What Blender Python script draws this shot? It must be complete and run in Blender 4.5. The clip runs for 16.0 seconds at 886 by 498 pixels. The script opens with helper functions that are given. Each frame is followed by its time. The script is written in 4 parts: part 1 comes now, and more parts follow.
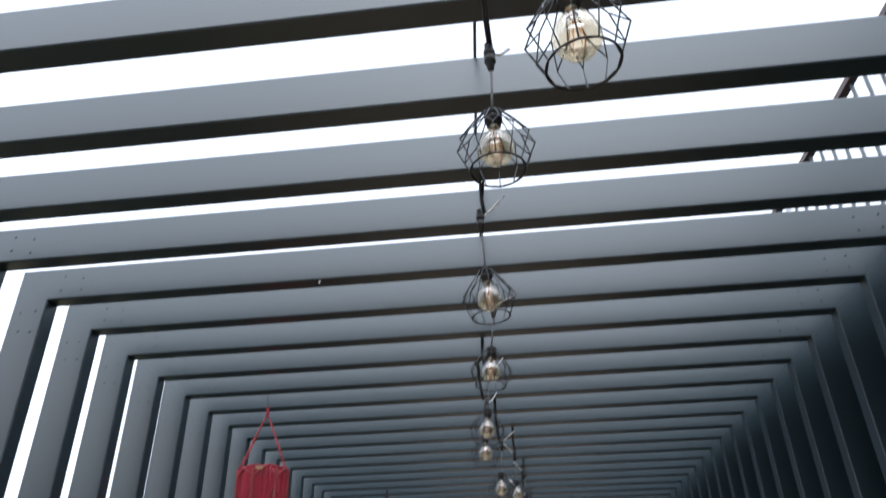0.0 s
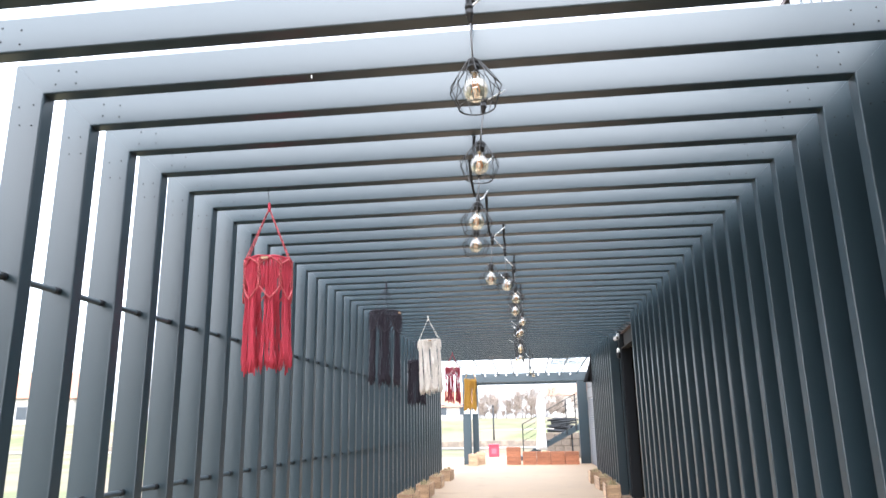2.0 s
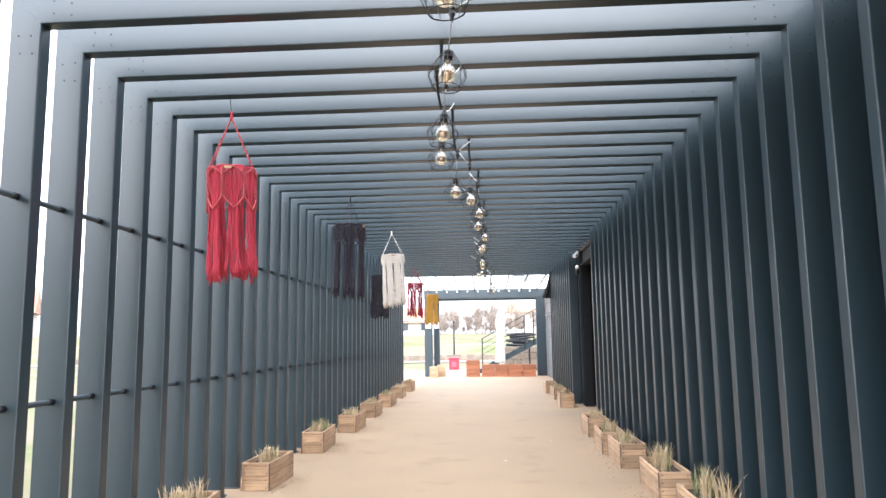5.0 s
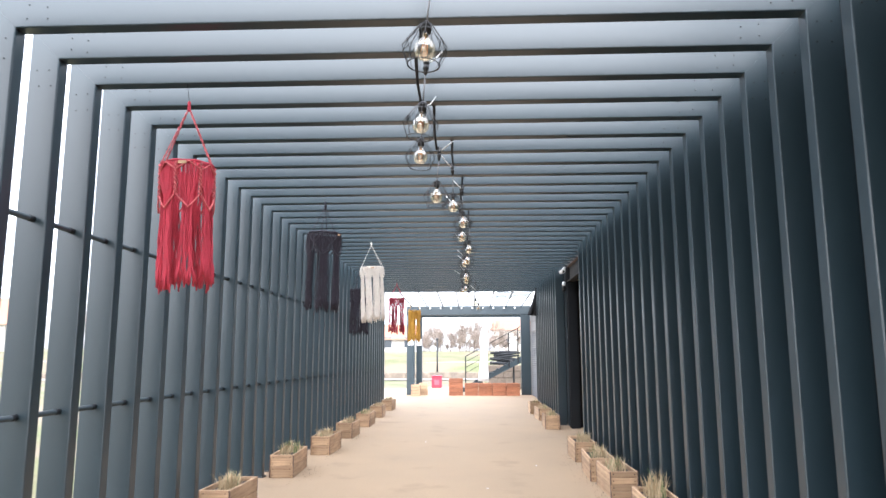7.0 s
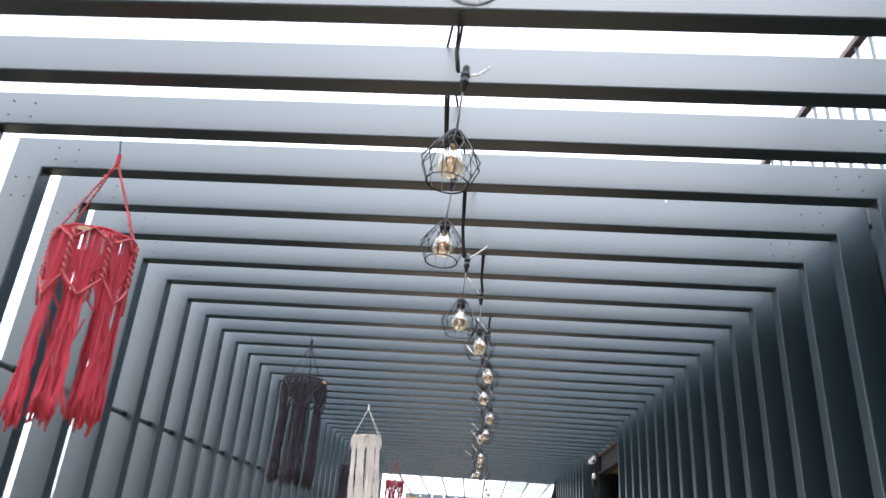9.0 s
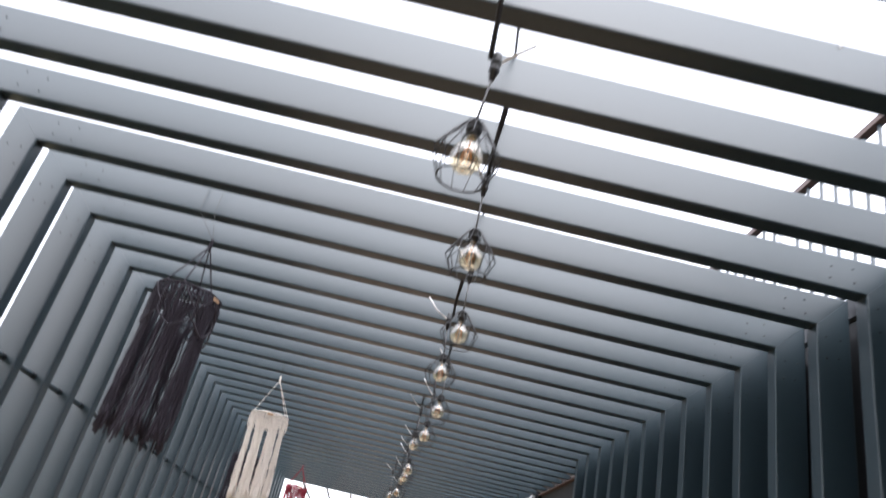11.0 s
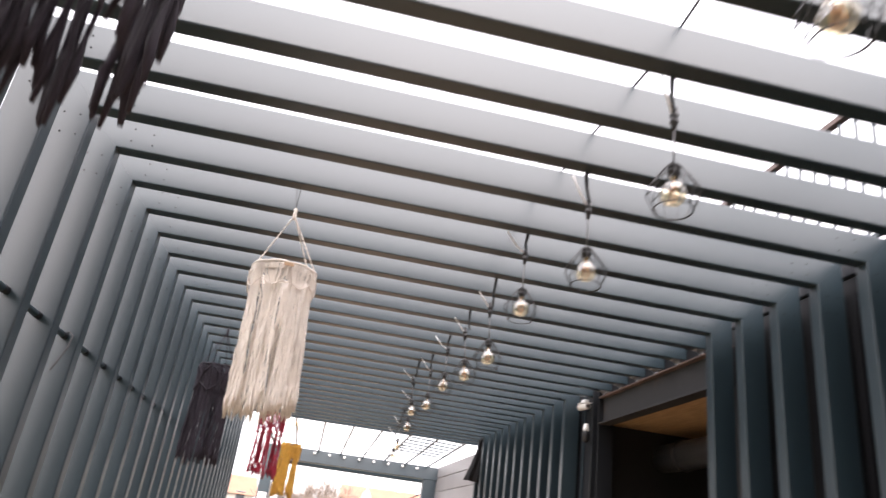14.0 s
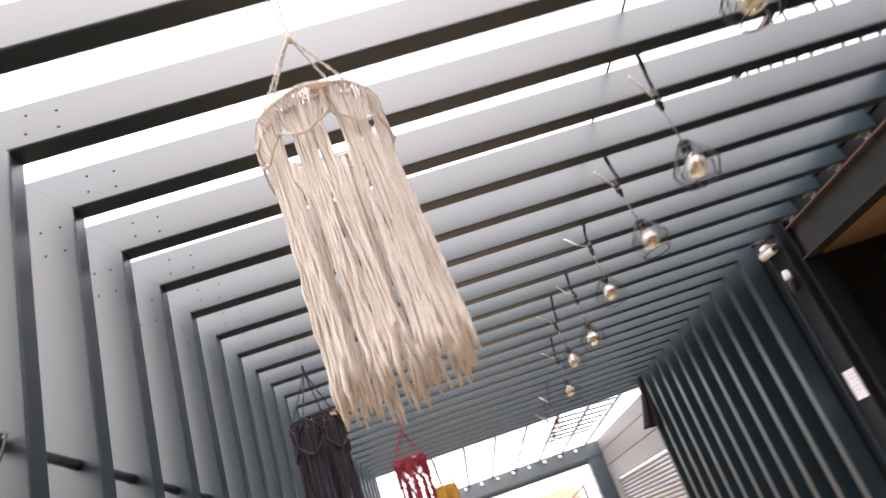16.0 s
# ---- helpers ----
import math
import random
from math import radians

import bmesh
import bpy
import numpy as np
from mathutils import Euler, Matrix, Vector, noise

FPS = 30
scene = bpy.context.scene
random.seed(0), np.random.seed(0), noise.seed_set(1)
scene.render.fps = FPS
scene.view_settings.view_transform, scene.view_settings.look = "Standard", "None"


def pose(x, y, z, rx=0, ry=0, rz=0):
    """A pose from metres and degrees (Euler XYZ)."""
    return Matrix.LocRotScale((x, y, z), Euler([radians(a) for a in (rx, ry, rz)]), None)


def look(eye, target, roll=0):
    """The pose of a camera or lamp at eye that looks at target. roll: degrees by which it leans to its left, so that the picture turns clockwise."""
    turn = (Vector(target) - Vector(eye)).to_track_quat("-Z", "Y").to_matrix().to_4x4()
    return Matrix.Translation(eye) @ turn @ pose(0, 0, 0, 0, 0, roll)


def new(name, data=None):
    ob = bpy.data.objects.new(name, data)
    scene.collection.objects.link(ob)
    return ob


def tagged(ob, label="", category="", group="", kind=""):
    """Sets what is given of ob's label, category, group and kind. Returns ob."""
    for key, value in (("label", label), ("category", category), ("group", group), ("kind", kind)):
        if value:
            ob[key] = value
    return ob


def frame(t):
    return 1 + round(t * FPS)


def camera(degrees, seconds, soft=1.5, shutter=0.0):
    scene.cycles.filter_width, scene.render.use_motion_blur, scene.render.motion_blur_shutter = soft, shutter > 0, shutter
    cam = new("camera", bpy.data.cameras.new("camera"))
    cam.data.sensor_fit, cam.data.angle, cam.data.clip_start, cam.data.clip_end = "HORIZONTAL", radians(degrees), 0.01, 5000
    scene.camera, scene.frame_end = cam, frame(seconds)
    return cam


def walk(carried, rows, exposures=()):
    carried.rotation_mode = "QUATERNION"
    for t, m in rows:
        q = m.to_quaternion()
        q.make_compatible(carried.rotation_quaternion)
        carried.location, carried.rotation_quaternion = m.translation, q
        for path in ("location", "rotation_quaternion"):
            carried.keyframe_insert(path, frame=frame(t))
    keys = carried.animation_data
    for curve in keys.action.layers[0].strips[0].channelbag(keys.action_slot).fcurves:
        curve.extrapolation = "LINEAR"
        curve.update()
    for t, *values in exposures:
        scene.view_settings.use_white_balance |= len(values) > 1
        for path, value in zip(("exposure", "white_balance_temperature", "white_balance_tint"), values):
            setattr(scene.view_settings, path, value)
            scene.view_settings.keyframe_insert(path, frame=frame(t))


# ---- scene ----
cam = camera(65.2, 16.0, shutter=0.5)
PATH = [
    (0, (0.372, -3.763, 1.756), (0.185, -2.035, 2.746), -1.4),
    (0.5, (0.413, -3.831, 1.702), (0.156, -2.026, 2.525), -0.9),
    (1, (0.416, -3.863, 1.661), (0.168, -2.0, 2.346), -1.0),
    (1.5, (0.426, -3.86, 1.637), (0.2, -1.957, 2.21), -1.3),
    (2, (0.433, -3.849, 1.63), (0.212, -1.922, 2.114), -1.0),
    (2.5, (0.43, -3.85, 1.609), (0.212, -1.909, 2.039), -0.6),
    (3, (0.43, -3.857, 1.592), (0.23, -1.905, 1.98), -0.4),
    (3.5, (0.435, -3.868, 1.581), (0.255, -1.906, 1.93), -0.6),
    (4, (0.423, -3.877, 1.564), (0.275, -1.907, 1.874), -0.8),
    (4.5, (0.414, -3.881, 1.565), (0.28, -1.905, 1.844), -0.9),
    (5, (0.42, -3.899, 1.572), (0.298, -1.919, 1.824), -0.8),
    (7.5, (0.44, -3.0, 1.574), (0.364, -1.032, 1.921), -0.1),
    (8, (0.385, -2.542, 1.636), (0.285, -0.608, 2.137), 0.4),
    (10.5, (0.218, -0.055, 1.655), (0.171, 1.697, 2.618), 11.1),
    (11, (0.153, 0.48, 1.663), (0.157, 2.271, 2.553), 13.3),
    (11.5, (0.006, 1.005, 1.621), (0.01, 2.827, 2.445), 17.2),
    (12, (-0.142, 1.557, 1.637), (-0.112, 3.396, 2.422), 16.1),
    (12.5, (-0.347, 2.032, 1.616), (-0.254, 3.87, 2.399), 16.6),
    (13, (-0.467, 2.572, 1.625), (-0.232, 4.395, 2.415), 12.8),
    (13.5, (-0.635, 3.102, 1.628), (-0.364, 4.921, 2.413), 11.6),
    (14, (-0.781, 3.693, 1.603), (-0.527, 5.522, 2.371), 7.7),
    (14.5, (-0.889, 4.238, 1.605), (-0.728, 6.077, 2.375), 4.1),
    (15, (-1.021, 4.832, 1.642), (-0.831, 6.667, 2.415), -2.6),
    (15.5, (-1.033, 5.392, 1.662), (-0.817, 7.23, 2.42), -10.4),
    (16, (-1.108, 6.002, 1.678), (-0.922, 7.819, 2.493), -19.9),
]
EXPO = [(0, 2.9, 5750, 10), (0.5, 3.4, 5750, 10), (1.2, 4.1, 5820, 11), (2, 4.36, 5880, 11), (3, 4.32, 5900, 12), (5, 4.3, 5980, 12), (8, 4.2, 5930, 12), (10.5, 3.7, 6050, 14), (13.5, 3.98, 6650, 19), (16, 3.98, 6800, 21)]
walk(cam, [(t, look(eye, target, roll)) for t, eye, target, roll in PATH], EXPO)
# END CAMERA

# ---- sky and light: a bright overcast day ----
world = bpy.data.worlds.new("overcast_sky")
scene.world = world
world.use_nodes = True
wn = world.node_tree
wn.nodes.clear()
sky = wn.nodes.new("ShaderNodeTexSky")
sky.sky_type = 'NISHITA'
sky.sun_disc = False
sky.sun_elevation, sky.sun_rotation = radians(45), radians(177)
sky.air_density, sky.dust_density, sky.ozone_density = 1.0, 6.0, 1.0
bg = wn.nodes.new("ShaderNodeBackground")
bg.inputs["Strength"].default_value = 0.15
grey = wn.nodes.new("ShaderNodeHueSaturation")
grey.inputs["Saturation"].default_value = 0.35
wo = wn.nodes.new("ShaderNodeOutputWorld")
wn.links.new(sky.outputs[0], grey.inputs["Color"])
even = wn.nodes.new("ShaderNodeGamma")
even.inputs["Gamma"].default_value = 0.4
wn.links.new(grey.outputs[0], even.inputs["Color"])
wn.links.new(even.outputs[0], bg.inputs[0])
wn.links.new(bg.outputs[0], wo.inputs[0])
sun_data = bpy.data.lights.new("sun", 'SUN')
sun_data.energy, sun_data.angle, sun_data.color = 0.235, radians(100), (1.0, 0.97, 0.93)
sun = new("sun", sun_data)
sun.matrix_world = look((0.5, -10, 10), (0, 0, 0))


# ---- materials ----
def paint(name, color, rough=0.5, metal=0.0, vary=0.12, fine=60.0, coarse=1.5, bump=0.05, per_object=0.0, spec=0.5, stain=None, stain_at=0.6, rough_vary=0.1):
    """A surface with grain and larger blotches; stain: a second colour in patches."""
    m = bpy.data.materials.new(name)
    m.use_nodes = True
    nt = m.node_tree
    b = nt.nodes["Principled BSDF"]
    L = nt.links.new
    tc = nt.nodes.new("ShaderNodeTexCoord")
    info = nt.nodes.new("ShaderNodeObjectInfo")
    off = nt.nodes.new("ShaderNodeVectorMath")
    off.operation = 'MULTIPLY_ADD'
    off.inputs[1].default_value = (1, 1, 1)
    comb = nt.nodes.new("ShaderNodeCombineXYZ")
    scale = nt.nodes.new("ShaderNodeMath")
    scale.operation = 'MULTIPLY'
    scale.inputs[1].default_value = 37.0
    L(info.outputs["Random"], scale.inputs[0])
    L(scale.outputs[0], comb.inputs[0])
    L(scale.outputs[0], comb.inputs[2])
    L(tc.outputs["Object"], off.inputs[0])
    L(comb.outputs[0], off.inputs[2])
    n1 = nt.nodes.new("ShaderNodeTexNoise")
    n1.inputs["Scale"].default_value, n1.inputs["Detail"].default_value = coarse, 5
    n2 = nt.nodes.new("ShaderNodeTexNoise")
    n2.inputs["Scale"].default_value, n2.inputs["Detail"].default_value = fine, 4
    L(off.outputs[0], n1.inputs["Vector"])
    L(off.outputs[0], n2.inputs["Vector"])
    add = nt.nodes.new("ShaderNodeMath")
    add.operation = 'ADD'
    L(n1.outputs["Fac"], add.inputs[0])
    L(n2.outputs["Fac"], add.inputs[1])
    rng = nt.nodes.new("ShaderNodeMapRange")
    rng.inputs["From Min"].default_value, rng.inputs["From Max"].default_value = 0.6, 1.4
    rng.inputs["To Min"].default_value, rng.inputs["To Max"].default_value = 1 - vary, 1 + vary
    L(add.outputs[0], rng.inputs["Value"])
    bright = rng.outputs[0]
    if per_object:
        r2 = nt.nodes.new("ShaderNodeMapRange")
        r2.inputs["To Min"].default_value, r2.inputs["To Max"].default_value = 1 - per_object, 1 + per_object
        L(info.outputs["Random"], r2.inputs["Value"])
        mul = nt.nodes.new("ShaderNodeMath")
        mul.operation = 'MULTIPLY'
        L(bright, mul.inputs[0])
        L(r2.outputs[0], mul.inputs[1])
        bright = mul.outputs[0]
    mix = nt.nodes.new("ShaderNodeVectorMath")
    mix.operation = 'SCALE'
    mix.inputs[0].default_value = color
    L(bright, mix.inputs["Scale"])
    col = mix.outputs[0]
    if stain:
        n3 = nt.nodes.new("ShaderNodeTexNoise")
        n3.inputs["Scale"].default_value, n3.inputs["Detail"].default_value = coarse * 2.3, 8
        L(off.outputs[0], n3.inputs["Vector"])
        ramp = nt.nodes.new("ShaderNodeMapRange")
        ramp.inputs["From Min"].default_value, ramp.inputs["From Max"].default_value = stain_at, stain_at + 0.18
        L(n3.outputs["Fac"], ramp.inputs["Value"])
        mx = nt.nodes.new("ShaderNodeMix")
        mx.data_type = 'RGBA'
        mx.inputs["B"].default_value = (*stain, 1)
        L(ramp.outputs[0], mx.inputs["Factor"])
        L(col, mx.inputs["A"])
        col = mx.outputs["Result"]
    L(col, b.inputs["Base Color"])
    b.inputs["Roughness"].default_value, b.inputs["Metallic"].default_value = rough, metal
    b.inputs["Specular IOR Level"].default_value = spec
    rr = nt.nodes.new("ShaderNodeMapRange")
    rr.inputs["To Min"].default_value, rr.inputs["To Max"].default_value = max(0.03, rough - rough_vary), min(1, rough + rough_vary)
    L(n1.outputs["Fac"], rr.inputs["Value"])
    L(rr.outputs[0], b.inputs["Roughness"])
    if bump:
        bp = nt.nodes.new("ShaderNodeBump")
        bp.inputs["Strength"].default_value, bp.inputs["Distance"].default_value = bump, 0.01
        L(n2.outputs["Fac"], bp.inputs["Height"])
        L(bp.outputs[0], b.inputs["Normal"])
    return m


def wood(name, color, dark, rough=0.75, axis=1, per_object=0.26):
    """Boards with the grain along one axis of the object."""
    m = paint(name, color, rough, vary=0.16, fine=9, coarse=3, bump=0.0, per_object=per_object)
    nt = m.node_tree
    b = nt.nodes["Principled BSDF"]
    L = nt.links.new
    tc = nt.nodes.new("ShaderNodeTexCoord")
    mp = nt.nodes.new("ShaderNodeMapping")
    s = [46.0, 46.0, 46.0]
    s[axis] = 3.0
    mp.inputs["Scale"].default_value = s
    grain = nt.nodes.new("ShaderNodeTexNoise")
    grain.inputs["Scale"].default_value, grain.inputs["Detail"].default_value = 1.0, 6
    L(tc.outputs["Object"], mp.inputs[0])
    L(mp.outputs[0], grain.inputs["Vector"])
    rmp = nt.nodes.new("ShaderNodeMapRange")
    rmp.inputs["From Min"].default_value, rmp.inputs["From Max"].default_value = 0.45, 0.75
    L(grain.outputs["Fac"], rmp.inputs["Value"])
    mx = nt.nodes.new("ShaderNodeMix")
    mx.data_type = 'RGBA'
    mx.inputs["B"].default_value = (*dark, 1)
    L(rmp.outputs[0], mx.inputs["Factor"])
    L(b.inputs["Base Color"].links[0].from_socket, mx.inputs["A"])
    L(mx.outputs["Result"], b.inputs["Base Color"])
    bp = nt.nodes.new("ShaderNodeBump")
    bp.inputs["Strength"].default_value, bp.inputs["Distance"].default_value = 0.3, 0.004
    L(grain.outputs["Fac"], bp.inputs["Height"])
    L(bp.outputs[0], b.inputs["Normal"])
    return m


STEEL = paint("anthracite_paint", (0.0165, 0.031, 0.040), 0.36, vary=0.10, fine=140, coarse=0.9, bump=0.0, per_object=0.06, spec=0.66, rough_vary=0.03)
STEEL_DARK = paint("dark_steel_paint", (0.010, 0.012, 0.015), 0.5, vary=0.15, fine=80, coarse=1.2, bump=0.03, spec=0.3)
HEADER = paint("weathered_steel", (0.032, 0.033, 0.035), 0.6, spec=0.25, vary=0.2, fine=50, coarse=2.0, bump=0.05, stain=(0.065, 0.045, 0.036), stain_at=0.6)
RAIL_RUST = paint("brown_steel", (0.10, 0.065, 0.055), 0.55, vary=0.2, fine=60, coarse=2)
ZINC = paint("zinc", (0.45, 0.46, 0.47), 0.35, 0.8, vary=0.1, fine=120, coarse=8, bump=0.02)
BLACK = paint("black_plastic", (0.014, 0.014, 0.015), 0.42, vary=0.1, fine=200, coarse=10, bump=0.02)
WIRE = paint("black_wire", (0.02, 0.02, 0.021), 0.35, 0.3, vary=0.1, fine=200, coarse=10, bump=0.0)
RUBBER = paint("rubber_cable", (0.016, 0.016, 0.017), 0.6, vary=0.1, fine=200, coarse=10, bump=0.0)
GREYCORD = paint("grey_cord", (0.16, 0.16, 0.165), 0.6, vary=0.1, fine=200, coarse=10, bump=0.0)
TIE = paint("white_nylon", (0.75, 0.75, 0.74), 0.45, vary=0.05, fine=90, coarse=8, bump=0.0)
WHITE = paint("white_plastic", (0.78, 0.78, 0.77), 0.35, vary=0.05, fine=90, coarse=8, bump=0.0)
PAPER = paint("paper", (0.82, 0.82, 0.84), 0.8, vary=0.04, fine=60, coarse=6, bump=0.02)
FLOOR = paint("sand_coloured_concrete", (0.315, 0.225, 0.142), 0.75, vary=0.16, fine=45, coarse=0.7, bump=0.08, stain=(0.235, 0.165, 0.105), stain_at=0.60)
WALL_DARK = paint("dark_container_steel", (0.007, 0.0075, 0.009), 0.55, vary=0.2, fine=40, coarse=1.0, bump=0.03, spec=0.25)
CLAD = paint("light_cladding", (0.19, 0.19, 0.195), 0.45, vary=0.06, fine=70, coarse=1.5, bump=0.02)
SHUTTER = paint("shutter_metal", (0.17, 0.173, 0.185), 0.4, 0.3, vary=0.08, fine=70, coarse=2, bump=0.02)
PLY = wood("plywood", (0.42, 0.27, 0.14), (0.30, 0.18, 0.09), 0.6, axis=1, per_object=0.0)
# near-black colour for walls and floor of the room
BLACKROOM = paint("near_black_room", (0.008, 0.008, 0.009), 0.7, vary=0.2, fine=30, coarse=1.5)
PLANK = wood("weathered_plank", (0.46, 0.31, 0.19), (0.21, 0.12, 0.07), 0.8, axis=1)
PLANK_X = wood("weathered_plank_end", (0.46, 0.31, 0.19), (0.21, 0.12, 0.07), 0.8, axis=0)
PLANK_O = wood("orange_plank", (0.33, 0.125, 0.06), (0.16, 0.055, 0.03), 0.7, axis=0)
SOIL = paint("soil", (0.05, 0.036, 0.026), 0.95, vary=0.4, fine=60, coarse=12, bump=0.6)
DRY = paint("dry_grass", (0.50, 0.385, 0.235), 0.8, vary=0.25, fine=40, coarse=12, bump=0.0)
GREEN = paint("green_grass", (0.15, 0.20, 0.075), 0.7, vary=0.25, fine=40, coarse=12, bump=0.0)
LAWN = paint("lawn", (0.095, 0.105, 0.036), 0.9, vary=0.3, fine=4.0, coarse=0.12, bump=0.4, stain=(0.155, 0.12, 0.078), stain_at=0.40)
COTTON_RED = paint("red_cotton", (0.44, 0.034, 0.06), 0.85, vary=0.22, fine=160, coarse=14, bump=0.25)
COTTON_WINE = paint("wine_red_cotton", (0.26, 0.012, 0.03), 0.85, vary=0.22, fine=160, coarse=14, bump=0.25)
COTTON_DARK = paint("aubergine_cotton", (0.0225, 0.0175, 0.0275), 0.85, vary=0.3, fine=160, coarse=14, bump=0.25)
COTTON_CREAM = paint("cream_cotton", (0.78, 0.72, 0.655), 0.9, vary=0.14, fine=160, coarse=14, bump=0.25)
COTTON_OCHRE = paint("ochre_cotton", (0.55, 0.30, 0.045), 0.85, vary=0.2, fine=160, coarse=14, bump=0.25)
# pale dusty trim, with light caught by the thick cords put into its colour
PALE_LIT_RED = paint("pale_lit_red_cotton", (0.50, 0.10, 0.11), 0.85, vary=0.2, fine=160, coarse=14, bump=0.25)
PALE_DARK = paint("grey_aubergine_cotton", (0.043, 0.037, 0.049), 0.85, vary=0.3, fine=160, coarse=14, bump=0.25)
TAG = wood("wood_tag", (0.50, 0.33, 0.20), (0.36, 0.22, 0.12), 0.6, axis=0, per_object=0.0)
PLASTER = paint("house_plaster", (0.42, 0.40, 0.36), 0.85, vary=0.06, fine=20, coarse=0.5)
ROOF_TILE = paint("orange_roof_tile", (0.30, 0.15, 0.095), 0.8, vary=0.2, fine=14, coarse=0.8, bump=0.3)
WINDOW_DARK = paint("window_dark", (0.04, 0.05, 0.06), 0.15, vary=0.1, fine=10, coarse=1, bump=0.0)
BARK = paint("bark", (0.12, 0.09, 0.07), 0.9, vary=0.3, fine=20, coarse=3, bump=0.4)
# twigs lightened and greyed: the washed-out glare is put into the colour
TWIG = paint("twig", (0.23, 0.185, 0.155), 0.9, vary=0.3, fine=20, coarse=3, bump=0.0)
PINK = paint("red_pink_plastic", (0.34, 0.03, 0.055), 0.45, vary=0.08, fine=60, coarse=3)
CANVAS = paint("white_canvas", (0.62, 0.62, 0.61), 0.85, vary=0.08, fine=80, coarse=4, bump=0.1)
BLACK_CLOTH = paint("black_cloth", (0.012, 0.012, 0.014), 0.9, vary=0.2, fine=120, coarse=6, bump=0.15)
FILAMENT = paint("filament", (0.75, 0.30, 0.07), 0.35, 0.6, vary=0.1, fine=90, coarse=9, bump=0.0)
BRASS = paint("silvered_metal", (0.62, 0.60, 0.56), 0.25, 0.9, vary=0.1, fine=90, coarse=9, bump=0.0)
BANK = paint("brown_stone", (0.15, 0.12, 0.095), 0.9, vary=0.25, fine=12, coarse=1.0, bump=0.4, stain=(0.22, 0.18, 0.14), stain_at=0.5)
GRAVEL = paint("pale_gravel", (0.23, 0.205, 0.175), 0.9, vary=0.2, fine=10, coarse=0.8, bump=0.2)
PIPE = paint("grey_duct", (0.035, 0.036, 0.039), 0.5, vary=0.1, fine=40, coarse=3)

# thin amber glass with a half-mirrored coat
GLASS = bpy.data.materials.new("amber_glass")
GLASS.use_nodes = True
gn = GLASS.node_tree
gn.nodes.clear()
clear = gn.nodes.new("ShaderNodeBsdfTransparent")
clear.inputs["Color"].default_value = (0.98, 0.91, 0.76, 1)
coat = gn.nodes.new("ShaderNodeBsdfGlossy")
coat.inputs["Color"].default_value, coat.inputs["Roughness"].default_value = (0.95, 0.93, 0.9, 1), 0.08
both = gn.nodes.new("ShaderNodeMixShader")
both.inputs["Fac"].default_value = 0.34
glass_out = gn.nodes.new("ShaderNodeOutputMaterial")
gn.links.new(clear.outputs[0], both.inputs[1])
gn.links.new(coat.outputs[0], both.inputs[2])
gn.links.new(both.outputs[0], glass_out.inputs[0])


